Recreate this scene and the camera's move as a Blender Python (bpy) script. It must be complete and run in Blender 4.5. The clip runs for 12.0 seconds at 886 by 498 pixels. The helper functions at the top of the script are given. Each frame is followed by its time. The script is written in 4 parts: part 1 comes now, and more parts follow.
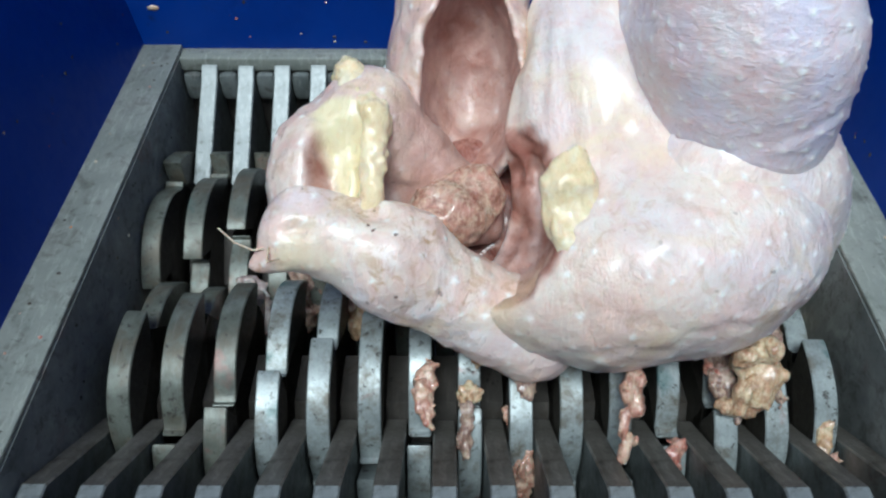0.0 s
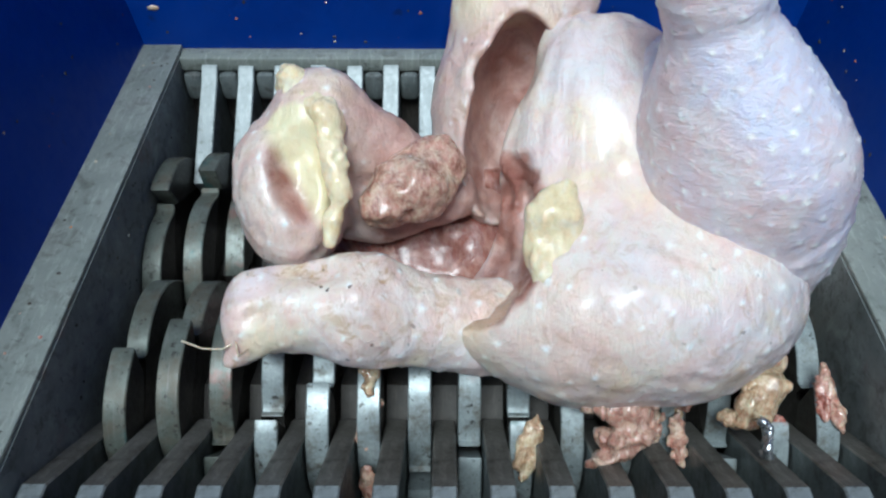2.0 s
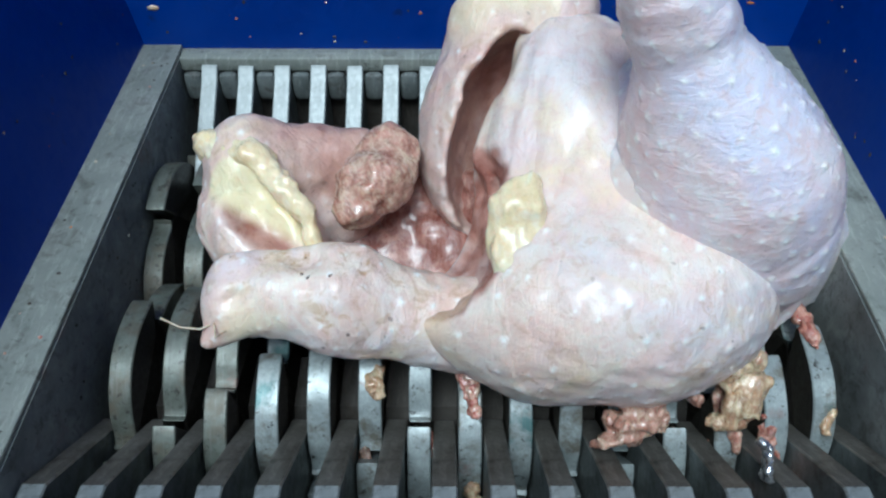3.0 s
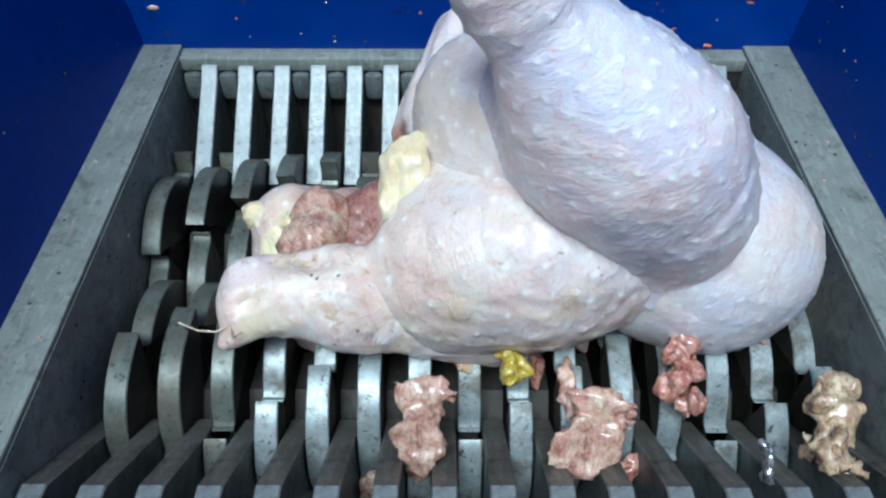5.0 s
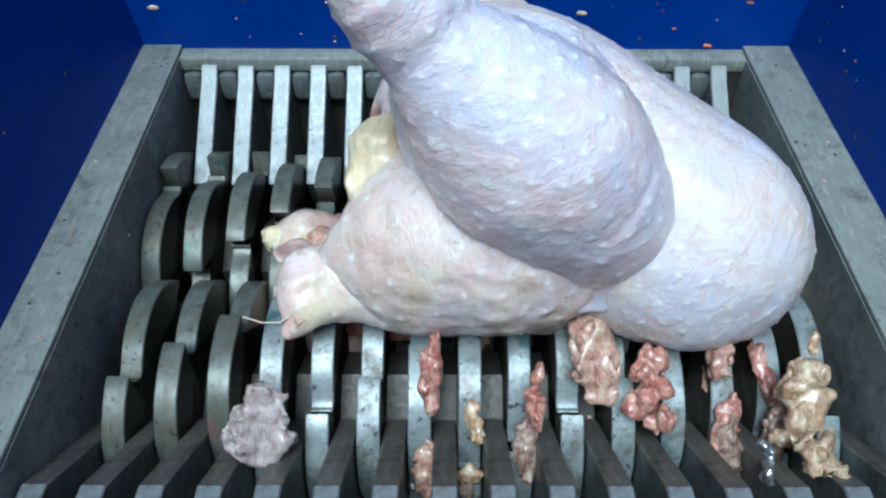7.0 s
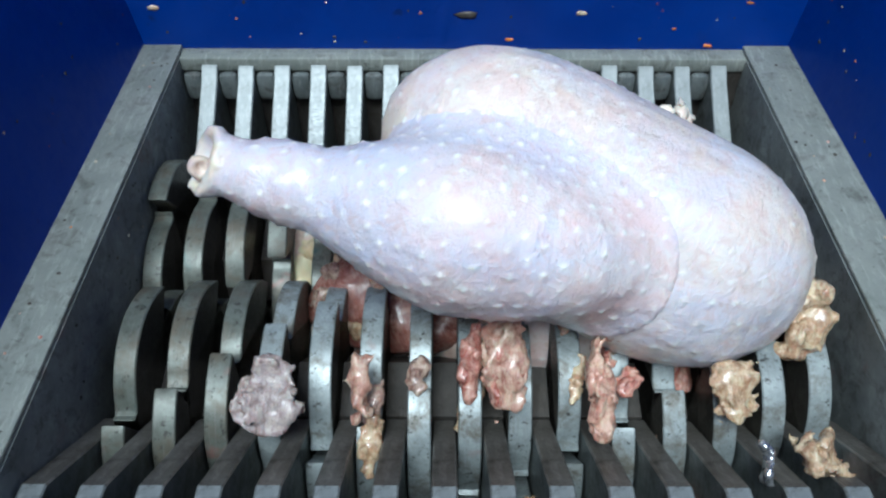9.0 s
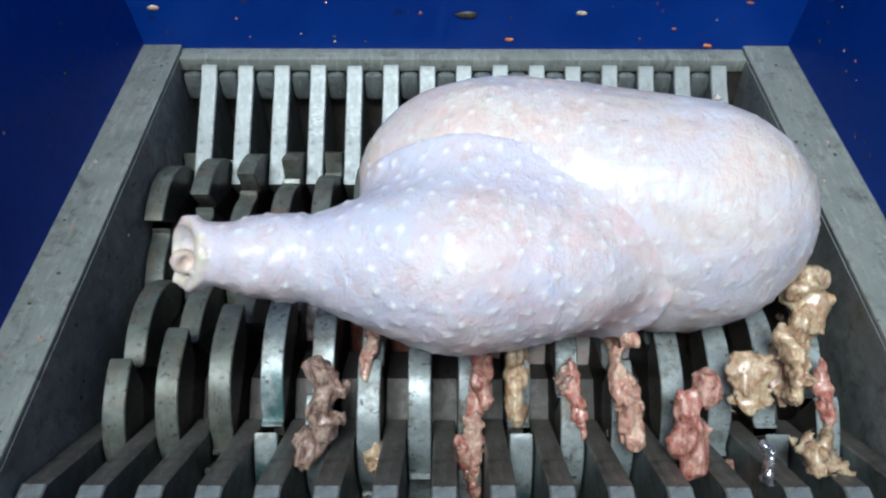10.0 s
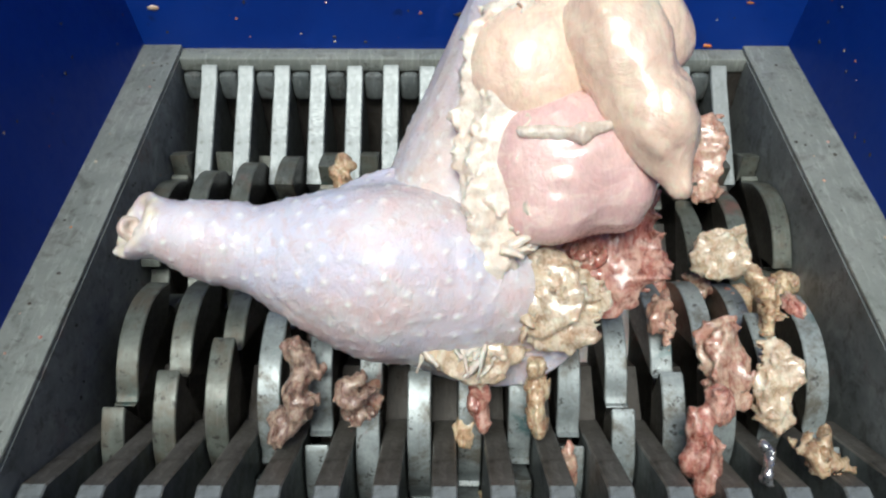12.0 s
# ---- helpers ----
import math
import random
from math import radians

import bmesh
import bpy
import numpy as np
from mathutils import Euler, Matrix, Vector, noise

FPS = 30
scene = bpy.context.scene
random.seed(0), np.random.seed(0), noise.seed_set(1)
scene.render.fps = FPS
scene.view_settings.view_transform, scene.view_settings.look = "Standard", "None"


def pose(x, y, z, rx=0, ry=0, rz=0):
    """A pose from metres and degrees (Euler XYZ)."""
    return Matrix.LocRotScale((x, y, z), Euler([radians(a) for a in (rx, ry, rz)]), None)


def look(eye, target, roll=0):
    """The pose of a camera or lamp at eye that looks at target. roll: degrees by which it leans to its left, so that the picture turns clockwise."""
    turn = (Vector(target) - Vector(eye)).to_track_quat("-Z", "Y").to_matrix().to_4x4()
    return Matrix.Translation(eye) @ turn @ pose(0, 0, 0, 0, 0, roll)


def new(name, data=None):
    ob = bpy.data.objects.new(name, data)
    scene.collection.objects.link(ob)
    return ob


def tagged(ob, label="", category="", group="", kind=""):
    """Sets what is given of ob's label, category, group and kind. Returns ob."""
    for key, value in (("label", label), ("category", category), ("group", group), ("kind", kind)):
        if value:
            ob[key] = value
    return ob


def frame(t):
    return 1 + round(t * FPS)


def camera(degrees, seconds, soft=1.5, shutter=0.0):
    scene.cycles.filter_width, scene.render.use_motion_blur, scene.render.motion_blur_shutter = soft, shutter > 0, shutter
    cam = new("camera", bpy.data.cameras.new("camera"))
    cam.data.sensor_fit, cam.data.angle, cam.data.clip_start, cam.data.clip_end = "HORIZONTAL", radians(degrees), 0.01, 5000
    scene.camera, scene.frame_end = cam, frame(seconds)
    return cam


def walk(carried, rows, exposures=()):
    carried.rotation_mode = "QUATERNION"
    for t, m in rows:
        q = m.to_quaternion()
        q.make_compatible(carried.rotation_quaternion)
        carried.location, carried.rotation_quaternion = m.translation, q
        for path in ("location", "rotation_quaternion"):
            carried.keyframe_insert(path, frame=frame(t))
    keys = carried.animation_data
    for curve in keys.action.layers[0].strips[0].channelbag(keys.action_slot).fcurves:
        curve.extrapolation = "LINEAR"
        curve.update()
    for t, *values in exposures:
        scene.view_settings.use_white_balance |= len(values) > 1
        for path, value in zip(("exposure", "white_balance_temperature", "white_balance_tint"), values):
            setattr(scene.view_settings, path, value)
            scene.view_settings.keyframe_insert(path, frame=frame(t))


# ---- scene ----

# The camera stands still on a stand over the open hopper.
cam = camera(60.0, 12.0, soft=2.3)
VIEW = pose(0, 0, 0.28, 43.5, 0, 0.23)
walk(cam, [(0, VIEW), (12, VIEW)], exposures=[(0, -0.24, 5850, 5), (3.2, -0.24, 5550, 3), (5, -0.08, 5400, 2), (7.2, 0.0, 5350, 1), (9, -0.06, 5700, 5), (10.5, -0.18, 6050, 7), (11.5, -0.20, 6350, 8), (12, -0.08, 6600, 9)])

# Daylight from an overcast sky falls through the open hopper.
world = bpy.data.worlds.new("sky")
scene.world = world
world.use_nodes = True
wn, wl = world.node_tree.nodes, world.node_tree.links
sky = wn.new("ShaderNodeTexSky")
sky.sky_type, sky.sun_disc = "NISHITA", False
sky.sun_elevation, sky.sun_rotation = radians(60), radians(192)
sky.air_density, sky.dust_density = 1.0, 3.0
wl.new(sky.outputs[0], wn["Background"].inputs[0])
wn["Background"].inputs[1].default_value = 0.10
sun = new("sun", bpy.data.lights.new("sun", "SUN"))
sun.data.energy, sun.data.angle, sun.data.color = 3.6, radians(24), (0.94, 1.0, 0.985)
sun.matrix_world = look((-0.13, -0.34, 1.10), (0, 0.25, 0))


# ---- materials ----
class Nodes:
    """Short hand for building a node material."""

    def __init__(self, name):
        self.mat = bpy.data.materials.new(name)
        self.mat.use_nodes = True
        self.nodes, self.links = self.mat.node_tree.nodes, self.mat.node_tree.links
        self.out = self.nodes["Principled BSDF"]
        self.coord = self.nodes.new("ShaderNodeTexCoord").outputs["Object"]

    def put(self, socket, value):
        if isinstance(value, bpy.types.NodeSocket):
            self.links.new(value, socket)
        else:
            socket.default_value = value

    def noise(self, scale, detail=4, rough=0.6, distort=0.0, coord=None):
        n = self.nodes.new("ShaderNodeTexNoise")
        self.put(n.inputs["Vector"], coord or self.coord)
        for key, value in (("Scale", scale), ("Detail", detail), ("Roughness", rough), ("Distortion", distort)):
            n.inputs[key].default_value = value
        return n.outputs["Fac"]

    def cells(self, scale, randomness=1.0, coord=None):
        n = self.nodes.new("ShaderNodeTexVoronoi")
        self.put(n.inputs["Vector"], coord or self.coord)
        n.inputs["Scale"].default_value, n.inputs["Randomness"].default_value = scale, randomness
        return n.outputs["Distance"]

    def stretched(self, sx, sy, sz):
        n = self.nodes.new("ShaderNodeMapping")
        self.put(n.inputs[0], self.coord)
        n.inputs["Scale"].default_value = (sx, sy, sz)
        return n.outputs[0]

    def ramp(self, fac, *stops):
        n = self.nodes.new("ShaderNodeValToRGB")
        self.put(n.inputs[0], fac)
        while len(n.color_ramp.elements) < len(stops):
            n.color_ramp.elements.new(0.5)
        for e, (at, c) in zip(n.color_ramp.elements, stops):
            e.position, e.color = at, (c, c, c, 1) if isinstance(c, (int, float)) else (*c, 1)
        return n.outputs[0]

    def mix(self, fac, a, b, blend="MIX"):
        n = self.nodes.new("ShaderNodeMix")
        n.data_type, n.blend_type = "RGBA", blend
        self.put(n.inputs[0], fac)
        for s, v in ((n.inputs[6], a), (n.inputs[7], b)):
            self.put(s, (*v, 1) if isinstance(v, tuple) and len(v) == 3 else v)
        return n.outputs[2]

    def calc(self, op, a, b=0.0):
        n = self.nodes.new("ShaderNodeMath")
        n.operation = op
        self.put(n.inputs[0], a), self.put(n.inputs[1], b)
        return n.outputs[0]

    def attr(self, name):
        n = self.nodes.new("ShaderNodeAttribute")
        n.attribute_name = name
        return n.outputs["Fac"]

    def chance(self):
        return self.nodes.new("ShaderNodeObjectInfo").outputs["Random"]

    def bump(self, height, strength, distance, before=None):
        n = self.nodes.new("ShaderNodeBump")
        self.put(n.inputs["Height"], height)
        n.inputs["Strength"].default_value, n.inputs["Distance"].default_value = strength, distance
        if before:
            self.put(n.inputs["Normal"], before)
        return n.outputs[0]

    def done(self, color, rough=0.5, metal=0.0, normal=None, **more):
        self.put(self.out.inputs["Base Color"], (*color, 1) if isinstance(color, tuple) else color)
        self.put(self.out.inputs["Roughness"], rough)
        self.put(self.out.inputs["Metallic"], metal)
        if normal:
            self.put(self.out.inputs["Normal"], normal)
        for key, value in more.items():
            self.put(self.out.inputs[key.replace("_", " ")], value)
        return self.mat


def painted_blue():
    n = Nodes("blue_paint")
    big, fine = n.noise(9, 5), n.noise(160, 3)
    c = n.mix(n.ramp(big, (0.3, 0.0), (0.75, 1.0)), (0.002, 0.036, 0.29), (0.004, 0.060, 0.40))
    spots = n.ramp(n.noise(60, 2, 0.5), (0.70, 0.0), (0.76, 1.0))
    c = n.mix(n.calc("MULTIPLY", spots, 0.5), c, (0.012, 0.015, 0.05))
    c = n.mix(n.ramp(n.noise(24, 6, 0.7, 0.5), (0.60, 0.0), (0.78, 0.35)), c, (0.02, 0.03, 0.10))
    c = n.mix(n.ramp(n.noise(190, 2), (0.74, 0.0), (0.78, 0.8)), c, (0.25, 0.06, 0.04))
    return n.done(c, n.ramp(fine, (0.3, 0.3), (0.7, 0.5)), normal=n.bump(fine, 0.25, 0.0006))


def grey_steel(name, light, dark, dirt=0.5, rough=0.45, metal=0.35):
    n = Nodes(name)
    big, fine = n.noise(38, 6, 0.65), n.noise(420, 4, 0.7)
    c = n.mix(n.ramp(big, (0.35, 0.0), (0.7, 1.0)), light, dark)
    stain = n.ramp(n.noise(85, 5, 0.7, 0.6), (0.52, 0.0), (0.66, 1.0))
    c = n.mix(n.calc("MULTIPLY", stain, dirt), c, (0.045, 0.035, 0.026))
    wear = n.ramp(n.noise(1, 5, 0.7, 0.4, n.stretched(340, 60, 60)), (0.52, 0.0), (0.66, 0.35))
    c = n.mix(wear, c, tuple(min(0.7, v * 1.7) for v in dark))
    if name == "chamber_steel":
        c = n.mix(n.ramp(n.noise(30, 5, 0.7, 0.3), (0.58, 0.0), (0.72, 0.5)), c, (0.22, 0.09, 0.09))
    specks = n.ramp(n.noise(260, 2), (0.66, 0.0), (0.72, 1.0))
    c = n.mix(n.calc("MULTIPLY", specks, dirt), c, (0.02, 0.018, 0.016))
    return n.done(c, n.ramp(fine, (0.3, rough - 0.1), (0.7, rough + 0.15)), metal, n.bump(fine, 0.35, 0.0004, n.bump(big, 0.3, 0.001)))


def cutter_steel(name, light, dark, dirt):
    """Worn tool steel with grease, and teal or rust-red in patches on some discs; dirt moves the edge of the stains."""
    n = Nodes(name)
    rnd = n.chance()
    shift = n.nodes.new("ShaderNodeVectorMath")
    shift.operation = "ADD"
    n.put(shift.inputs[0], n.coord)
    n.put(shift.inputs[1], n.calc("MULTIPLY", rnd, 7.0))
    at = shift.outputs[0]
    big, fine = n.noise(55, 6, 0.72, 0.2, at), n.noise(500, 4, 0.7, 0, at)
    c = n.mix(n.ramp(n.noise(90, 5, 0.7, 0, at), (0.35, 0.0), (0.65, 1.0)), light, dark)
    c = n.mix(n.ramp(fine, (0.35, 0.25), (0.6, 0.0)), c, (0.12, 0.12, 0.11))
    c = n.mix(n.ramp(big, (0.56 - dirt, 0.0), (0.70 - dirt, 0.85)), c, (0.11, 0.095, 0.07))
    c = n.mix(n.ramp(n.noise(210, 5, 0.75, 0.2, at), (0.62 - dirt / 2, 0.0), (0.67 - dirt / 2, 0.9)), c, (0.03, 0.026, 0.022))
    tint = n.ramp(n.noise(33, 4, 0.65, 0.3, at), (0.58, 0.0), (0.68, 0.75))
    c = n.mix(n.mix(n.calc("GREATER_THAN", rnd, 0.66), (0, 0, 0), tint), c, (0.012, 0.10, 0.10))
    rust = n.ramp(n.noise(41, 4, 0.65, 0.3, at), (0.58, 0.0), (0.68, 0.6))
    c = n.mix(n.mix(n.calc("LESS_THAN", rnd, 0.3), (0, 0, 0), rust), c, (0.24, 0.10, 0.085))
    scratch = n.ramp(n.noise(1, 4, 0.7, 0.2, n.stretched(900, 50, 50)), (0.56, 0.0), (0.64, 0.35))
    c = n.mix(scratch, c, (0.20, 0.20, 0.19))
    return n.done(c, n.ramp(big, (0.3, 0.26), (0.7, 0.55)), 0.25, n.bump(fine, 0.3, 0.0003, n.bump(big, 0.4, 0.0008)))


def chicken_skin(name, base, blush, cool, warm):
    """Wet raw skin: pale and wrinkled, with blushed, cool and yellow patches; bare flesh and fat where the part says so."""
    n = Nodes(name)
    fine, mid = n.noise(420, 4, 0.65), n.noise(150, 5, 0.62, 0.8)
    c = n.mix(n.ramp(n.noise(34, 5, 0.65, 0.8), (0.38, 0.0), (0.58, 1.0)), base, blush)
    # Cool patches put the blue sheen of the sky into the colour.
    c = n.mix(n.ramp(n.noise(14, 3, 0.5, 0.3), (0.42, 0.0), (0.58, cool)), c, (0.66, 0.71, 0.88))
    c = n.mix(n.ramp(n.noise(24, 4, 0.6, 0.5), (0.52, 0.0), (0.68, warm)), c, (0.80, 0.66, 0.42))
    c = n.mix(n.ramp(n.noise(75, 5, 0.7, 1.0), (0.52, 0.0), (0.70, 0.3)), c, (0.76, 0.52, 0.46))
    # Crease shade painted in: darker where the mid bump is low.
    c = n.mix(n.ramp(mid, (0.36, 0.35), (0.48, 0.0)), c, (0.68, 0.47, 0.43))
    c = n.mix(n.attr("follicle"), c, (0.95, 0.94, 0.91))
    stain = n.ramp(n.noise(120, 5, 0.7, 0.8), (0.52, 0.0), (0.64, 0.7))
    c = n.mix(n.calc("MULTIPLY", stain, n.attr("soil")), c, (0.46, 0.27, 0.10))
    pits = n.ramp(n.noise(230, 1, 0.5), (0.745, 0.0), (0.77, 0.85))
    c = n.mix(n.calc("MULTIPLY", pits, n.attr("soil")), c, (0.08, 0.05, 0.04))
    # Bare flesh, darkened so that the cavity's shade is in the colour.
    wet = n.mix(n.ramp(n.noise(60, 5, 0.6, 1.2), (0.35, 0.0), (0.68, 1.0)), (0.30, 0.11, 0.08), (0.56, 0.32, 0.26))
    fat = n.mix(n.noise(90, 4), (0.80, 0.68, 0.38), (0.86, 0.79, 0.56))
    c = n.mix(n.attr("flesh"), c, wet)
    c = n.mix(n.attr("fat"), c, fat)
    wrinkle = n.noise(1, 6, 0.66, 1.2, n.stretched(150, 60, 110))
    line = n.noise(1, 3, 0.6, 2.0, n.stretched(420, 150, 260))
    nor = n.bump(line, 0.42, 0.0012, n.bump(mid, 0.25, 0.0018, n.bump(wrinkle, 0.42, 0.0034, n.bump(fine, 0.25, 0.0008))))
    return n.done(c, n.ramp(fine, (0.3, 0.24), (0.7, 0.42)), 0.0, nor, Subsurface_Weight=0.25, Subsurface_Radius=(0.007, 0.004, 0.003), Subsurface_Scale=0.4, Coat_Weight=0.4, Coat_Roughness=0.22)


def raw_flesh(name, a, b, c3, grit=1.0, wet=0.5):
    """Wet meat with fat flecks; grit says how mixed and torn it is."""
    n = Nodes(name)
    rnd = n.chance()
    big, fine = n.noise(60, 5, 0.65, 1.2), n.noise(1, 5, 0.65, 0.6, n.stretched(480, 120, 420))
    c = n.mix(n.ramp(big, (0.35, 0.0), (0.65, 1.0)), a, b)
    c = n.mix(n.ramp(n.noise(95, 4, 0.6, 1.0), (0.52, 0.0), (0.66, 0.8)), c, c3)
    c = n.mix(n.ramp(n.noise(240, 5, 0.7, 0.8), (0.50, 0.0), (0.62, 0.8 * grit)), c, c3)
    c = n.mix(n.ramp(n.noise(190, 4, 0.7, 0.5), (0.38, 0.85 * grit), (0.52, 0.0)), c, (a[0] * 0.42, a[1] * 0.34, a[2] * 0.30))
    c = n.mix(n.ramp(fine, (0.52, 0.0), (0.64, 0.7 * grit)), c, tuple(min(0.9, v * 0.95) for v in c3))
    hue = n.nodes.new("ShaderNodeHueSaturation")
    n.put(hue.inputs["Value"], n.calc("ADD", n.calc("MULTIPLY", rnd, 0.2), 0.9))
    n.put(hue.inputs["Color"], c)
    nor = n.bump(fine, 0.2 + 0.3 * grit, 0.0012, n.bump(n.noise(260, 4, 0.7), 0.15 + 0.35 * grit, 0.0016, n.bump(big, 0.4, 0.003)))
    return n.done(hue.outputs[0], n.ramp(fine, (0.3, 0.18), (0.7, 0.40)), 0.0, nor, Subsurface_Weight=0.25, Subsurface_Radius=(0.008, 0.003, 0.002), Subsurface_Scale=0.4, Coat_Weight=wet, Coat_Roughness=0.14)


BLUE = painted_blue()
FRAME = grey_steel("frame_steel", (0.215, 0.238, 0.212), (0.315, 0.332, 0.300), 0.45, 0.40, 0.2)
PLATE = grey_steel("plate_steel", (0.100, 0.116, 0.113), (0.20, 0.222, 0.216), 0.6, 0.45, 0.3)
CHAMBER = grey_steel("chamber_steel", (0.17, 0.19, 0.183), (0.29, 0.312, 0.30), 0.5, 0.45, 0.15)
COMB_PALE = grey_steel("pale_comb_steel", (0.185, 0.207, 0.207), (0.265, 0.288, 0.288), 0.45, 0.42, 0.3)
CUTTER = cutter_steel("cutter_steel", (0.37, 0.415, 0.415), (0.235, 0.27, 0.27), 0.06)
# Stained, darker copy of CUTTER: dimmer light on left and far discs, as colour.
DIM_STAINED = cutter_steel("dim_stained_cutter_steel", (0.155, 0.175, 0.152), (0.080, 0.087, 0.070), 0.08)
GREASE = grey_steel("smeared_finger_steel", (0.10, 0.092, 0.078), (0.18, 0.172, 0.155), 0.6, 0.42, 0.3)
# Brown smears, darkened further: shade between the discs is in this colour.
SIDES = grey_steel("smeared_shaded_steel", (0.05, 0.048, 0.04), (0.085, 0.08, 0.065), 0.7, 0.4, 0.3)
# Also holds the shade behind the rear comb and under the cutters.
DARK = grey_steel("greasy_shaded_steel", (0.05, 0.045, 0.04), (0.09, 0.08, 0.07), 0.8, 0.5, 0.3)
SKIN_LEG = chicken_skin("leg_skin", (0.82, 0.765, 0.765), (0.81, 0.64, 0.64), 0.7, 0.12)
SKIN_BACK = chicken_skin("back_skin", (0.83, 0.77, 0.72), (0.81, 0.67, 0.62), 0.55, 0.45)
SKIN = chicken_skin("body_skin", (0.83, 0.735, 0.64), (0.80, 0.595, 0.51), 0.30, 0.6)
SKIN_PINK = chicken_skin("pink_skin", (0.80, 0.68, 0.59), (0.76, 0.54, 0.47), 0.15, 0.45)
BREAST = raw_flesh("breast_flesh", (0.88, 0.69, 0.53), (0.85, 0.60, 0.48), (0.90, 0.78, 0.60), 0.1, 0.6)
ROSY = raw_flesh("rosy_flesh", (0.78, 0.54, 0.49), (0.72, 0.46, 0.44), (0.84, 0.66, 0.58), 0.1, 0.7)
# Red meat made darker: the shade deep in the cavity is included.
DEEP = raw_flesh("deep_flesh", (0.20, 0.065, 0.05), (0.36, 0.16, 0.125), (0.54, 0.32, 0.26), 0.3)
PINK = raw_flesh("pink_flesh", (0.50, 0.23, 0.17), (0.58, 0.36, 0.28), (0.70, 0.55, 0.40), 0.8, 0.7)
PAD = raw_flesh("fat_pad", (0.88, 0.75, 0.50), (0.84, 0.66, 0.38), (0.90, 0.82, 0.64), 0.15, 0.3)
FRINGE = raw_flesh("skin_fringe", (0.78, 0.70, 0.60), (0.72, 0.58, 0.47), (0.82, 0.77, 0.68), 0.35, 0.3)
TORN = raw_flesh("torn_skin", (0.70, 0.57, 0.40), (0.54, 0.36, 0.24), (0.80, 0.72, 0.58), 0.8, 0.7)
PURPLE = raw_flesh("purple_offal", (0.46, 0.38, 0.37), (0.34, 0.25, 0.25), (0.60, 0.53, 0.47), 0.8)
TIN = grey_steel("bright_foil", (0.6, 0.62, 0.62), (0.75, 0.76, 0.76), 0.3, 0.25, 0.9)
ORANGE = raw_flesh("orange_crumb", (0.60, 0.14, 0.03), (0.65, 0.22, 0.06), (0.7, 0.3, 0.1), 0.3)
RED = raw_flesh("red_flesh", (0.42, 0.12, 0.09), (0.55, 0.26, 0.20), (0.70, 0.46, 0.36), 0.9, 0.7)
FAT = raw_flesh("pale_fat", (0.60, 0.42, 0.25), (0.42, 0.22, 0.14), (0.74, 0.62, 0.42), 0.9, 0.7)
YOLK = raw_flesh("yellow_scrap", (0.62, 0.44, 0.03), (0.50, 0.36, 0.05), (0.74, 0.62, 0.20), 0.7, 0.7)
BROWN = raw_flesh("brown_offal", (0.24, 0.14, 0.11), (0.36, 0.24, 0.20), (0.58, 0.45, 0.34), 0.8)


# ---- building helpers ----
def part(name, bm, material, parent, label="", sides=None):
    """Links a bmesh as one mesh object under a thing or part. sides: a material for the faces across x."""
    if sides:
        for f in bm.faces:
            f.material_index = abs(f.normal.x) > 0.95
    for e in bm.edges:
        e.smooth = e.calc_face_angle(0.0) < 0.45
    for f in bm.faces:
        f.smooth = True
    me = bpy.data.meshes.new(name)
    bm.to_mesh(me)
    bm.free()
    me.materials.append(material)
    if sides:
        me.materials.append(sides)
    ob = new(name, me)
    ob.parent = parent
    return tagged(ob, label) if label else ob


def slab(bm, lo, hi, bevel=0.0):
    """An axis-aligned block with bevelled edges."""
    made = bmesh.ops.create_cube(bm, size=1)["verts"]
    for v in made:
        v.co = Vector([(a + b) / 2 + c * (b - a) for a, b, c in zip(lo, hi, v.co)])
    if bevel:
        edges = {e for v in made for e in v.link_edges}
        bmesh.ops.bevel(bm, geom=list(edges), offset=bevel, segments=2, affect="EDGES", profile=0.5)
    return bm


def prism(bm, outline, x0, x1, bevel=0.0):
    """A plate between x0 and x1 with an outline in the plane of y and z."""
    a = [bm.verts.new((x0, y, z)) for y, z in outline]
    b = [bm.verts.new((x1, y, z)) for y, z in outline]
    faces = [bm.faces.new(a), bm.faces.new(b[::-1])]
    for i in range(len(a)):
        j = (i + 1) % len(a)
        bm.faces.new((a[j], a[i], b[i], b[j]))
    bmesh.ops.recalc_face_normals(bm, faces=bm.faces)
    if bevel:
        rim = [e for f in faces for e in f.edges]
        bmesh.ops.bevel(bm, geom=rim, offset=bevel, segments=1, affect="EDGES")
    return bm


def profile_y(bm, outline, y0, y1, bevel=0.0):
    """A bar between y0 and y1 with an outline in the plane of x and z."""
    a = [bm.verts.new((x, y0, z)) for x, z in outline]
    b = [bm.verts.new((x, y1, z)) for x, z in outline]
    bm.faces.new(a), bm.faces.new(b[::-1])
    for i in range(len(a)):
        j = (i + 1) % len(a)
        bm.faces.new((a[j], a[i], b[i], b[j]))
    bmesh.ops.recalc_face_normals(bm, faces=bm.faces)
    if bevel:
        bmesh.ops.bevel(bm, geom=list(bm.edges), offset=bevel, segments=2, affect="EDGES")
    return bm


# Distance fields for soft shapes.
def grain(p, scale, seed=0):
    """Smooth value noise, about -1 to 1, at the points p."""
    q = p * scale + seed * 17.31
    i = np.floor(q).astype(np.int64)
    f = q - i
    f = f * f * (3 - 2 * f)
    out = 0
    for dx in (0, 1):
        for dy in (0, 1):
            for dz in (0, 1):
                h = (i[..., 0] + dx) * 374761393 + (i[..., 1] + dy) * 668265263 + (i[..., 2] + dz) * 2147483647
                h = ((h ^ (h >> 13)) * 1274126177) & 0x7FFFFFFF
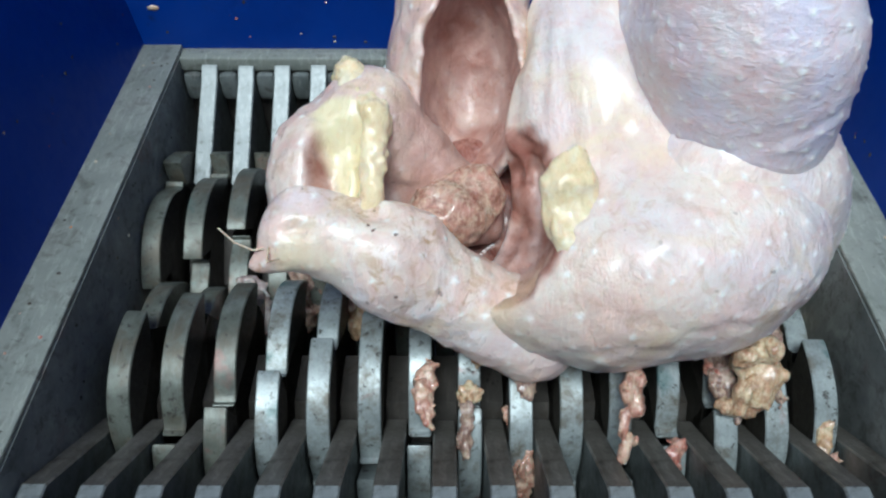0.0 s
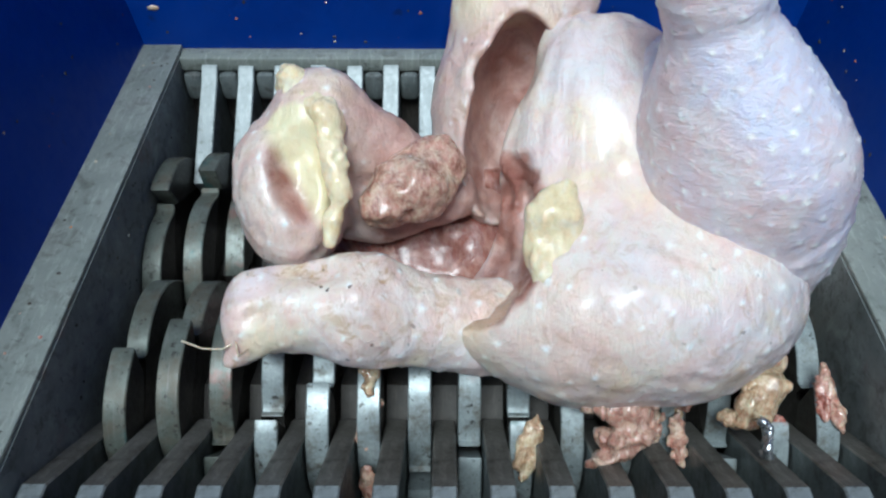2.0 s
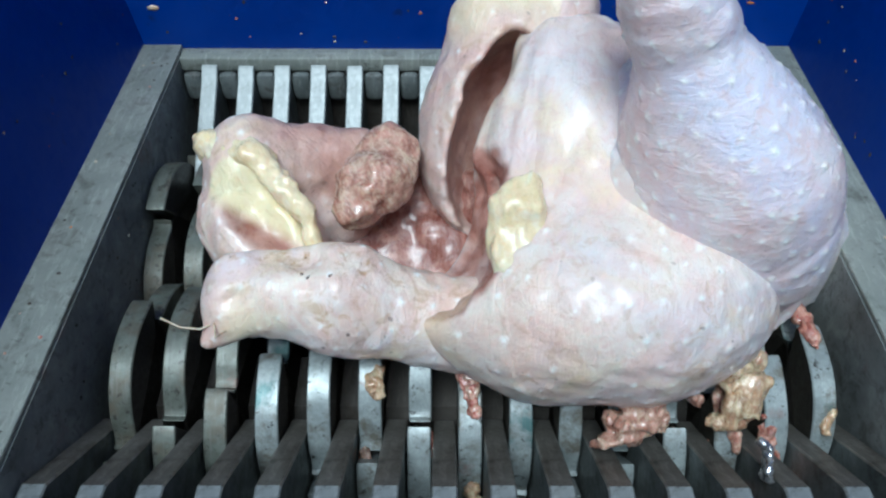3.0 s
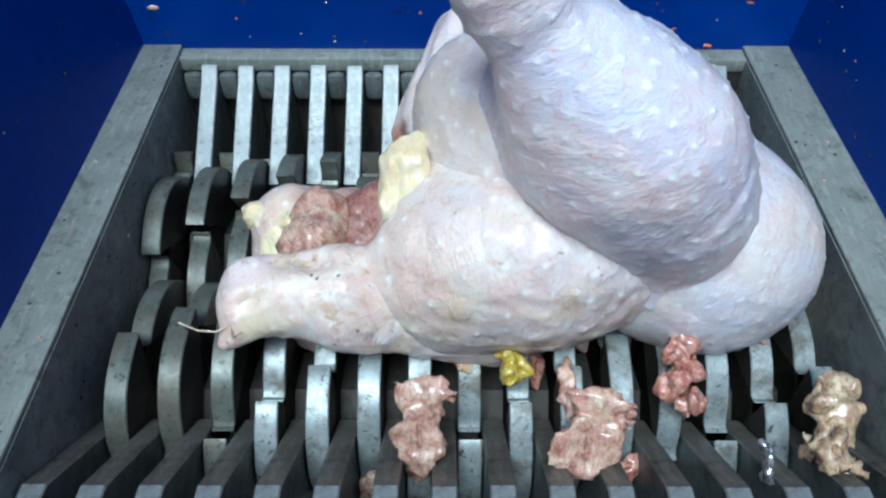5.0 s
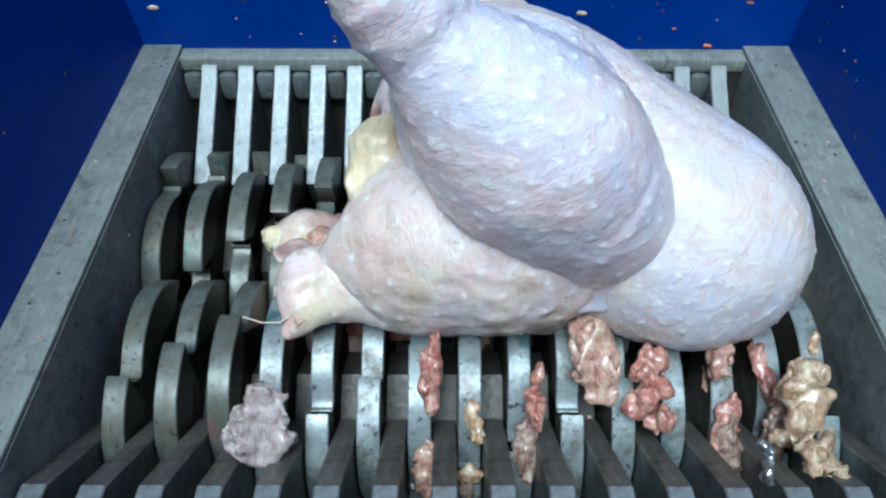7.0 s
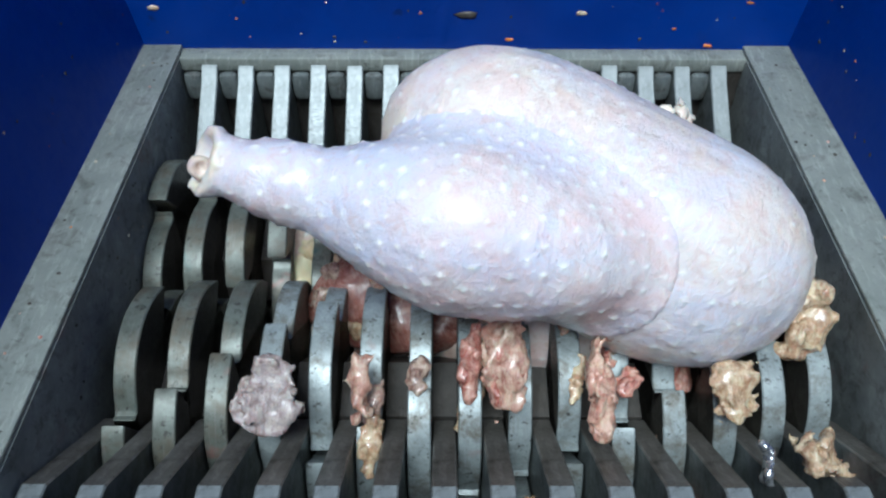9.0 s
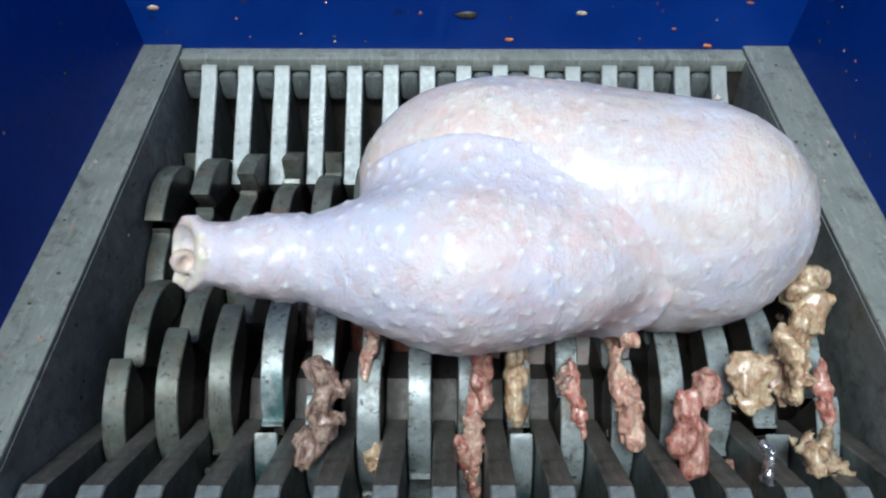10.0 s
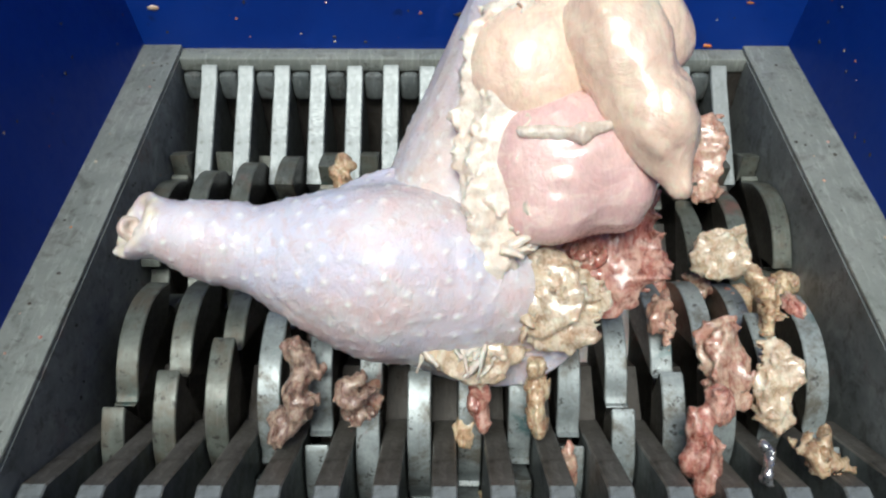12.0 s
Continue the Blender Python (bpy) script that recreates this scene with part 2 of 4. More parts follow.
                h = (h ^ (h >> 16)) & 0xFFFF
                w = (f[..., 0] if dx else 1 - f[..., 0]) * (f[..., 1] if dy else 1 - f[..., 1]) * (f[..., 2] if dz else 1 - f[..., 2])
                out = out + w * (h / 32767.5 - 1)
    return out


def egg(p, c, r, turn=0.0):
    """An ellipsoid round c with radii r, turned about z by some degrees."""
    q = p - np.array(c)
    if turn:
        s, k = math.sin(radians(turn)), math.cos(radians(turn))
        q = np.stack([k * q[..., 0] + s * q[..., 1], k * q[..., 1] - s * q[..., 0], q[..., 2]], -1)
    r = np.array(r)
    a = np.linalg.norm(q / r, axis=-1)
    b = np.linalg.norm(q / (r * r), axis=-1) + 1e-9
    return a * (a - 1) / b


def limb(p, a, b, ra, rb):
    """A tapered limb from a to b."""
    a, b = np.array(a, float), np.array(b, float)
    d = b - a
    h = np.clip(((p - a) @ d) / (d @ d), 0, 1)
    return np.linalg.norm(p - a - h[..., None] * d, axis=-1) - (ra + (rb - ra) * h)


def melt(a, b, k):
    h = np.clip(0.5 + 0.5 * (b - a) / k, 0, 1)
    return b + (a - b) * h - k * h * (1 - h)


def carve(a, b, k):
    return -melt(-a, b, k)


def soft_mesh(name, field, lo, hi, step, masks=None):
    """The surface on which field is zero, as a smooth mesh, with named masks stored on its points."""
    axes = [np.arange(a, b + step, step) for a, b in zip(lo, hi)]
    grid = np.stack(np.meshgrid(*axes, indexing="ij"), -1)
    v = field(grid)
    nx, ny, nz = (s - 1 for s in v.shape)
    total, count = np.zeros((nx, ny, nz, 3)), np.zeros((nx, ny, nz))
    corners = [(i, j, k) for i in (0, 1) for j in (0, 1) for k in (0, 1)]
    for c0 in corners:
        for ax in range(3):
            if c0[ax]:
                continue
            c1 = tuple(1 if n == ax else c for n, c in enumerate(c0))
            s0 = tuple(slice(c, c + n) for c, n in zip(c0, (nx, ny, nz)))
            s1 = tuple(slice(c, c + n) for c, n in zip(c1, (nx, ny, nz)))
            a, b = v[s0], v[s1]
            cross = (a < 0) != (b < 0)
            t = np.where(cross, a / np.where(cross, a - b, 1), 0)[..., None]
            total += np.where(cross[..., None], grid[s0] + t * (grid[s1] - grid[s0]), 0)
            count += cross
    live = count > 0
    index = np.full(live.shape, -1)
    index[live] = np.arange(live.sum())
    points = total[live] / count[live][:, None]
    quads = []
    for ax in range(3):
        u, w = [n for n in range(3) if n != ax]
        lo_s, hi_s = [slice(1, -1)] * 3, [slice(1, -1)] * 3
        lo_s[ax], hi_s[ax] = slice(0, -1), slice(1, None)
        a, b = v[tuple(lo_s)], v[tuple(hi_s)]
        for flip, hit in ((False, (a < 0) & (b >= 0)), (True, (a >= 0) & (b < 0))):
            ids = np.argwhere(hit)
            ids[:, u] += 1
            ids[:, w] += 1
            ring = []
            for du, dw in ((0, 0), (1, 0), (1, 1), (0, 1)):
                k = ids.copy()
                k[:, u] -= 1 - du
                k[:, w] -= 1 - dw
                ring.append(index[k[:, 0], k[:, 1], k[:, 2]])
            q = np.stack(ring, -1)
            quads.append(q[:, ::-1] if flip ^ (ax == 1) else q)
    quads = np.concatenate(quads)
    me = bpy.data.meshes.new(name)
    me.from_pydata(points.tolist(), [], quads.tolist())
    me.polygons.foreach_set("use_smooth", np.ones(len(me.polygons), bool))
    for key, mask in (masks or {}).items():
        layer = me.attributes.new(key, "FLOAT", "POINT")
        layer.data.foreach_set("value", np.clip(mask(points), 0, 1).astype(np.float32))
    return me


def follicles(me, spacing, height, width, density):
    """Raises plucked-feather bumps over a soft mesh where density(point) is high, and marks them."""
    n = len(me.vertices)
    co, no = np.empty(n * 3), np.empty(n * 3)
    me.vertices.foreach_get("co", co), me.vertices.foreach_get("normal", no)
    co, no = co.reshape(-1, 3), no.reshape(-1, 3)
    rng = np.random.default_rng(4)
    taken, cells = [], {}
    keep = density(co)
    for i in rng.permutation(n)[: n // 2]:
        if rng.random() > keep[i]:
            continue
        key = tuple((co[i] // spacing).astype(int))
        near = [q for a in (-1, 0, 1) for b in (-1, 0, 1) for c in (-1, 0, 1) for q in cells.get((key[0] + a, key[1] + b, key[2] + c), ())]
        if all(((co[i] - co[q]) ** 2).sum() > spacing ** 2 for q in near):
            cells.setdefault(key, []).append(i)
            taken.append(i)
    lift = np.zeros(n)
    for i in taken:
        d2 = ((co - co[i]) ** 2).sum(1)
        lift = np.maximum(lift, np.exp(-d2 / width ** 2) * rng.uniform(0.5, 1.0))
    me.vertices.foreach_set("co", (co + no * (lift * height)[:, None]).ravel())
    layer = me.attributes.new("follicle", "FLOAT", "POINT")
    layer.data.foreach_set("value", (np.clip(lift * 1.9 - 0.25, 0, 1)).astype(np.float32))


def soft_part(name, me, material, parent, label=""):
    me.materials.append(material)
    ob = new(name, me)
    ob.parent = parent
    return tagged(ob, label) if label else ob


# ---- hopper and frame ----
PITCH = 0.024
LEFT, RIGHT, NEAR, BACK = -0.2005, 0.2268, 0.085, 0.450


def hopper():
    def wall(name, corners, thick, label):
        bm = bmesh.new()
        vs = [bm.verts.new(c) for c in corners]
        f = bm.faces.new(vs)
        bmesh.ops.solidify(bm, geom=[f], thickness=thick)
        bmesh.ops.recalc_face_normals(bm, faces=bm.faces)
        return tagged(part(name, bm, BLUE, None), label, "hopper wall", kind="structure")

    top, flare = 0.34, 0.07
    text = "blue painted sheet steel hopper wall with specks"
    wall("wall_back", [(LEFT, BACK, 0), (RIGHT, BACK, 0), (RIGHT + flare, BACK + flare, top), (LEFT - flare, BACK + flare, top)], -0.004, text)
    wall("wall_left", [(LEFT, NEAR, 0), (LEFT, BACK, 0), (LEFT - flare, BACK + flare, top), (LEFT - flare, NEAR - 0.19, top)], -0.004, text)
    wall("wall_right", [(RIGHT, BACK, 0), (RIGHT, NEAR, 0), (RIGHT + flare, NEAR - 0.19, top), (RIGHT + flare, BACK + flare, top)], -0.004, text)
    wall("wall_near", [(RIGHT, NEAR, 0), (LEFT, NEAR, 0), (LEFT - flare, NEAR - 0.19, top), (RIGHT + flare, NEAR - 0.19, top)], -0.004, text)


def chamber():
    th = tagged(new("chamber_frame"), "worn grey steel frame round the cutters, bolted under the hopper", "frame", kind="structure")
    left = [(LEFT, 0), (-0.175, 0), (-0.1752, -0.003), (-0.1748, -0.045), (-0.1748, -0.22), (LEFT, -0.22)]
    right = [(RIGHT, 0), (0.197, 0), (0.1972, -0.003), (0.1982, -0.045), (0.1982, -0.22), (RIGHT, -0.22)]
    part("side_plate", profile_y(bmesh.new(), left, NEAR, BACK), CHAMBER, th)
    part("side_plate", profile_y(bmesh.new(), right, NEAR, BACK), CHAMBER, th)
    part("top_flange", slab(bmesh.new(), (LEFT - 0.02, NEAR - 0.02, 0.0002), (-0.1755, BACK, 0.0032), 0.0008), FRAME, th, "pale worn steel flange")
    part("top_flange", slab(bmesh.new(), (0.1975, NEAR - 0.02, 0.0002), (RIGHT + 0.02, BACK, 0.0032), 0.0008), FRAME, th, "pale worn steel flange")
    part("cross_bar", slab(bmesh.new(), (-0.1755, 0.4365, -0.009), (0.1975, BACK, 0.0008), 0.0015), FRAME, th)
    # Its near-black colour stands in for shade in the finger gaps.
    part("backing", slab(bmesh.new(), (-0.1745, 0.4385, -0.12), (0.1980, BACK, -0.0095)), DARK, th, "dark backing plate, coloured as the shade between the rear fingers")
    part("cross_bar", slab(bmesh.new(), (-0.1755, NEAR, -0.10), (0.1975, 0.105, 0.0), 0.0015), FRAME, th)
    # Added, unseen: closes the chamber below so that the gaps stay dark.
    part("bottom_plate", slab(bmesh.new(), (LEFT, NEAR, -0.226), (RIGHT, BACK, -0.2205)), DARK, th, "dark steel plate added to close the unseen bottom")


def crumbs():
    """Splashes and crumbs of shredded stuff that stick to the walls and the frame."""
    rng = np.random.default_rng(9)
    bins = {}
    for k in range(150):
        where = rng.integers(0, 6)
        z = rng.uniform(0.006, 0.11)
        y = rng.uniform(0.14, 0.44)
        if where == 0:
            z = rng.uniform(0.004, 0.04)
            at, flat = (rng.uniform(LEFT + 0.01, RIGHT - 0.01), BACK + 0.07 * z / 0.34 - 0.0006, z), (1, 0.3, 1)
        elif where == 1:
            at, flat = (LEFT - 0.07 * z / 0.34 + 0.0006, y, z), (0.3, 1, 1)
        elif where == 2:
            at, flat = (RIGHT + 0.07 * z / 0.34 - 0.0006, y, z), (0.3, 1, 1)
        elif where == 3:
            at, flat = (rng.uniform(LEFT + 0.002, -0.178), y, 0.0034), (1, 1, 0.3)
        elif where == 4:
            at, flat = (rng.uniform(0.200, RIGHT - 0.002), y, 0.0034), (1, 1, 0.3)
        else:
            at, flat = (-0.1746, rng.uniform(0.2, 0.40), rng.uniform(-0.05, -0.004)), (0.3, 1, 1)
        kind = int(rng.choice(4, p=[0.22, 0.06, 0.55, 0.17]))
        bm = bins.setdefault(kind, bmesh.new())
        r = rng.uniform(0.0004, 0.0011) * (1.7 if rng.random() < 0.1 else 1)
        made = bmesh.ops.create_icosphere(bm, subdivisions=1, radius=r, matrix=Matrix.Translation(at))["verts"]
        for v in made:
            off = v.co - Vector(at)
            v.co = Vector(at) + Vector([o * f * rng.uniform(0.7, 1.5) for o, f in zip(off, flat)])
    # larger scuffs and drops on the back wall: place across, height, size, kind
    for x, z, r, kind in ((0.088, 0.024, 0.0034, 3), (-0.113, 0.038, 0.0036, 3), (-0.190, 0.027, 0.0034, 3), (0.042, 0.007, 0.0024, 1), (0.174, 0.003, 0.0028, 1),
                          (0.196, 0.031, 0.0018, 1), (0.046, 0.037, 0.0030, 0), (0.014, 0.023, 0.0060, 2), (-0.085, 0.045, 0.0026, 1), (0.150, 0.014, 0.0014, 1)):
        at = Vector((x, BACK + 0.07 * z / 0.34 - 0.0008, z))
        made = bmesh.ops.create_icosphere(bins[kind], subdivisions=2, radius=r, matrix=Matrix.Translation(at))["verts"]
        for v in made:
            off = v.co - at
            k = 0.75 + 0.5 * noise.noise(v.co * 500)
            v.co = at + Vector((off.x * k * 1.5, off.y * 0.25, off.z * k * 0.6))
    for kind, bm in bins.items():
        word, mat = (("red", RED), ("orange", ORANGE), ("dark", DARK), ("pale", TORN))[kind]
        tagged(part("crumbs", bm, mat, None), word + " crumbs and splashes stuck to walls and frame", "crumbs", kind="stuff")


def combs():
    near_line = [(0.100, -0.012), (0.1455, -0.014), (0.205, -0.062), (0.190, -0.085), (0.165, -0.11), (0.100, -0.12)]
    back_line = [(0.437, -0.004), (0.4335, -0.006), (0.4295, -0.0105), (0.368, -0.048), (0.380, -0.075), (0.405, -0.11), (0.437, -0.12)]
    rear = tagged(new("rear_comb"), "row of pale grey steel cleaning fingers behind the cutters", "comb")
    rear.location = (0, 0.437, -0.12)
    front = tagged(new("front_comb"), "row of greasy grey steel cleaning fingers before the cutters", "comb")
    front.location = (0, 0.100, -0.12)
    w = 0.0054
    bm = prism(bmesh.new(), [(y - 0.437, z + 0.12) for y, z in back_line], -w, w, 0.0007)
    # PLATE puts the shade on the finger sides into their colour.
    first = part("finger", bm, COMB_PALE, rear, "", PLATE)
    bm = prism(bmesh.new(), [(y - 0.100, z + 0.12) for y, z in near_line], -w, w, 0.0007)
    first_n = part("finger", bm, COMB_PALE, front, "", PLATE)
    first_n.data.materials.append(GREASE)
    for f in first_n.data.polygons:
        if f.normal.z > 0.5 and f.normal.y > 0.4:
            f.material_index = 2
    for k in range(-7, 9):
        if k < 8:
            ob = first if k == -7 else new("finger", first.data)
            ob.parent, ob.location = rear, ((k + 0.5) * PITCH, 0, random.uniform(-0.0008, 0.0008))
        ob = first_n if k == -7 else new("finger", first_n.data)
        ob.parent, ob.location = front, (k * PITCH, 0, random.uniform(-0.0008, 0.0008))
    # round saddles that tie the rear fingers together
    for k in range(-7, 8):
        x = k * PITCH + random.uniform(-0.0006, 0.0006)
        bm = slab(bmesh.new(), (x - 0.0066, -0.0075, 0.092), (x + 0.0066, 0.0004, 0.1125), 0.0042)
        part("saddle", bm, PLATE, rear, "rounded worn spacer between two fingers")


# ---- cutters ----
TEETH, RADIUS = 5, 0.070
AXLE_NEAR, AXLE_FAR, AXLE_Z = 0.232, 0.344, -0.092


def tooth_outline(sign):
    """The outline of a hooked cutter disc. Hooks lead in the sense of sign."""
    pts = []
    for k in range(TEETH):
        for a in (0.0, 2, 6, 10, 14, 18, 22, 26, 30, 34, 38, 42, 46, 50, 54, 58, 62, 65, 67.5, 69.5, 71.0, 71.6):
            drop = max(0.0, (a - 20) / 46)
            r = RADIUS * (1 - 0.215 * min(1.0, drop) ** 1.7) + (0.002 if a > 70.5 else 0) - (0.0006 if a == 0 else 0)
            t = radians(360 / TEETH * k - a) * sign
            pts.append((math.cos(t) * r, math.sin(t) * r))
    return pts


def cutter_shaft(label, y, sign, columns, lag, lighter_from):
    th = tagged(new("cutter_shaft"), label, "cutter shaft", group="twin cutter shafts")
    th.location = (0, y, AXLE_Z)
    bm = bmesh.new()
    bmesh.ops.create_cone(bm, cap_ends=True, segments=6, radius1=0.030, radius2=0.030, depth=0.345, matrix=pose(0.0125, 0, 0, 0, 90, 0))
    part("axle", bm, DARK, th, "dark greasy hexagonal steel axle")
    w = 0.0055
    made = {}
    for k in columns:
        # Discs up to this column get the copy with dimmer light in its colour.
        lighter = k > lighter_from
        if lighter not in made:
            made[lighter] = part("cutter_disc", prism(bmesh.new(), tooth_outline(sign), -w, w, 0.0006), CUTTER if lighter else DIM_STAINED, th, "", SIDES)
            ob = made[lighter]
        else:
            ob = new("cutter_disc", made[lighter].data)
            ob.parent = th
        tagged(ob, "worn hooked steel cutter disc" if lighter else "stained greasy hooked cutter disc, its colour dimmed where less light falls")
        ob.location = (k * PITCH, 0, 0)
        ob.rotation_euler = (radians(k * lag), 0, 0)
    return th


hopper()
chamber()
combs()
crumbs()
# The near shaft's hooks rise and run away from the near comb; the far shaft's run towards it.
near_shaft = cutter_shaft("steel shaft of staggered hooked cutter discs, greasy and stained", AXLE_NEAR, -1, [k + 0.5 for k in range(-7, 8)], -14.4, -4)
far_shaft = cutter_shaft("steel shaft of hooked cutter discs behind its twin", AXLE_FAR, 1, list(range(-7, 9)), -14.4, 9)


def torn(seed, wide, tall, layers, name="torn_skin", step=0.0012, rough=1.0, frill=1.0):
    """Crumpled, ragged sheets of torn skin or meat, laid over one another."""
    rng = np.random.default_rng(seed)
    leaves = [(rng.uniform(-0.3, 0.3) * wide, rng.uniform(-0.3, 0.3) * tall, rng.uniform(-0.3, 0.3), rng.uniform(-0.4, 0.4), rng.uniform(0.6, 0.95)) for k in range(layers)]

    def field(p):
        d = None
        for k, (x, y, tilt, lean, size) in enumerate(leaves):
            q = p - np.array((x, y, 0))
            lift = rough * 0.006 * grain(q * np.array((1, 1, 0)), 60, seed + k) + 0.0016 * grain(q * np.array((0.5, 1, 0)), 190, seed + k + 7)
            sheet = abs(q[..., 2] - tilt * q[..., 0] - lean * q[..., 1] * 0.3 - lift) * 0.75 - 0.0010 - 0.0006 * (1 + grain(q, 200, seed + k))
            edge = egg(q * np.array((1, 1, 0)), (0, 0, 0), (wide * size, tall * size, 1)) + frill * 0.0075 * grain(q * np.array((0.7, 1, 1)), 55, seed + k + 3) + 0.0045 * grain(q * np.array((0.6, 1, 1)), 150, seed + k + 5) + 0.0028 * grain(q * np.array((0.5, 1, 1)), 420, seed + k + 6)
            leaf = np.maximum(sheet, edge)
            d = leaf if d is None else melt(d, leaf, 0.0015)
        return d

    return soft_mesh(name, field, (-wide - 0.012, -tall - 0.012, -0.022), (wide + 0.012, tall + 0.012, 0.022), step)


def strands(name, seed, line, count, length, width, heading, spread):
    """Thin torn strips and fibres that start along a line and run off about one heading, in degrees."""
    rng = np.random.default_rng(seed)
    line = np.array(line, float)
    verts, quads = [], []
    for k in range(count):
        u = rng.uniform(0, len(line) - 1.001)
        i = int(u)
        at = line[i] + (line[i + 1] - line[i]) * (u - i) + rng.normal(0, 0.0016, 3)
        a = radians(heading + rng.normal(0, spread))
        rise = rng.normal(0, 0.35)
        long, wide = length * rng.uniform(0.35, 1.2), width * rng.choice((0.2, 0.5, 1.0)) * rng.uniform(0.6, 1.2)
        curl, twist = rng.normal(0, 0.35), rng.normal(0, 0.3)
        roll = rng.normal(0, 0.5)
        base = len(verts)
        for n in range(6):
            half = wide * 0.5 * (1 - 0.14 * n) * rng.uniform(0.75, 1.2)
            side = np.array((-math.sin(a) * math.cos(roll), math.cos(a) * math.cos(roll), math.sin(roll)))
            up = np.array((math.sin(a) * math.sin(roll), -math.cos(a) * math.sin(roll), math.cos(roll)))
            thick = 0.0005 + 0.0008 * (n < 4)
            verts += [at - side * half - up * thick, at + side * half - up * thick, at + side * half * 0.8 + up * thick, at - side * half * 0.8 + up * thick]
            at = at + np.array((math.cos(a) * math.cos(rise), math.sin(a) * math.cos(rise), math.sin(rise))) * long / 5
            a, rise, roll = a + curl * rng.uniform(0.2, 1.4), rise + rng.normal(0, 0.25), roll + twist
        for n in range(5):
            q = base + 4 * n
            quads += [(q + m, q + (m + 1) % 4, q + 4 + (m + 1) % 4, q + 4 + m) for m in range(4)]
        quads += [(base + 3, base + 2, base + 1, base), (base + 20, base + 21, base + 22, base + 23)]
    me = bpy.data.meshes.new(name)
    me.from_pydata([tuple(v) for v in verts], [], quads)
    me.polygons.foreach_set("use_smooth", np.ones(len(me.polygons), bool))
    return me


# ---- the carcass ----
# Its own space leans back by the slope of its bed: x across, y up the slope, z out of it.
# The thigh as it sits on the drumstick while the joint holds.
HIP = pose(0.0258, 0.0051, 0.02, 88, 0, -14).inverted() @ pose(0.071, 0.018, -0.022, 0, 0, -28)


def carcass():
    th = tagged(new("chicken_carcass"), "plucked raw chicken carcass lying torn on the turning cutters", "chicken")
    th.matrix_world = pose(0, 0.241, 0.026, 43.5, 0, 0)
    out = {}

    nil = lambda p: np.zeros(len(p))

    stump = lambda p: (p[..., 0] + 0.136 - 0.65 * p[..., 1]) / 1.19

    def thigh(p):
        d = egg(p, (-0.044, 0.0, 0), (0.060, 0.050, 0.052))
        d = melt(d, egg(p, (0.040, 0.0, 0.002), (0.062, 0.056, 0.056)), 0.03)
        d = melt(d, egg(p, (0, 0.0, 0), (0.106, 0.054, 0.054)), 0.02)
        return d + 0.0030 * grain(p, 16, 5) + 0.0010 * grain(p, 40, 15) + 0.0005 * grain(p * np.array((0.4, 1, 1)), 150, 7)

    def drum_only(p):
        flat = p * np.array((1, 0.86, 1.0))
        d = limb(flat, (-0.134, 0, 0), (-0.100, -0.002, 0), 0.0125, 0.0140)
        d = melt(d, limb(flat, (-0.100, -0.002, 0), (-0.025, 0.0, 0), 0.0140, 0.0330), 0.016)
        return melt(d, egg(p, (-0.006, 0.0, 0), (0.064, 0.043, 0.036)), 0.02)

    # the thigh as the drumstick sees it, so that its skin runs out over the thigh
    turn = np.array(HIP.to_3x3())
    seat = np.array(HIP.translation)

    def drum(p):
        d = drum_only(p)
        near = d - 0.016
        d = melt(d, egg(p, (-0.134, 0.002, 0.0), (0.012, 0.0165, 0.0165)), 0.006)
        d = carve(d, stump(p) + 0.0022 * grain(p * np.array((0, 1, 1)), 140, 4), 0.002)
        d = carve(d, egg(p, (-0.137, 0.003, 0.0), (0.010, 0.0120, 0.0110)), 0.0015)
        d = melt(d, egg(p, (-0.134, 0.001, 0.003), (0.006, 0.007, 0.006)), 0.001)
        d = carve(d, egg(p, (-0.132, 0.006, 0.004), (0.004, 0.004, 0.0028)), 0.001)
        ring = np.clip((-0.055 - p[..., 0]) / 0.03, 0, 1) * np.clip((p[..., 0] + 0.135) / 0.02, 0, 1)
        d = d + 0.0009 * grain(p, 30, 3) + 0.0005 * grain(p, 120, 5) + ring * 0.0006 * grain(p * np.array((1, 0.25, 0.25)), 260, 6)
        d = d + 0.0006 * np.clip((p[..., 0] + 0.04) / 0.05, 0.1, 1) * grain(np.stack([p[..., 0] + 0.5 * p[..., 1], p[..., 1] * 0.2, p[..., 2] * 0.2], -1), 180, 12)
        return np.maximum(melt(d, thigh((p - seat) @ turn), 0.018), near)

    me = soft_mesh("drumstick", drum, (-0.160, -0.088, -0.080), (0.100, 0.088, 0.080), 0.0017, {
        "soil": nil, "flesh": lambda p: np.clip((0.001 - stump(p)) / 0.003, 0, 0.45),
        "fat": lambda p: np.clip((0.006 - stump(p)) / 0.006, 0, 0.7) * np.clip(0.5 + grain(p, 140, 2), 0, 1)})
    follicles(me, 0.0082, 0.0010, 0.0015, lambda p: np.clip((p[:, 0] + 0.12) / 0.04, 0.05, 0.95))
    out["drumstick"] = soft_part("drumstick", me, SKIN_LEG, th, "pale drumstick with bumpy plucked skin and bare joint")

    me = soft_mesh("thigh", lambda p: thigh(p) + 0.0002, (-0.125, -0.075, -0.080), (0.125, 0.080, 0.085), 0.0022, {
        "soil": lambda p: np.clip(0.1 + 0.5 * grain(p, 25, 4), 0, 1), "flesh": nil, "fat": lambda p: np.clip(grain(p, 16, 9) * 0.5, 0, 0.35)})
    follicles(me, 0.0082, 0.0008, 0.0015, lambda p: np.clip(0.4 + grain(p, 20, 2), 0, 0.9))
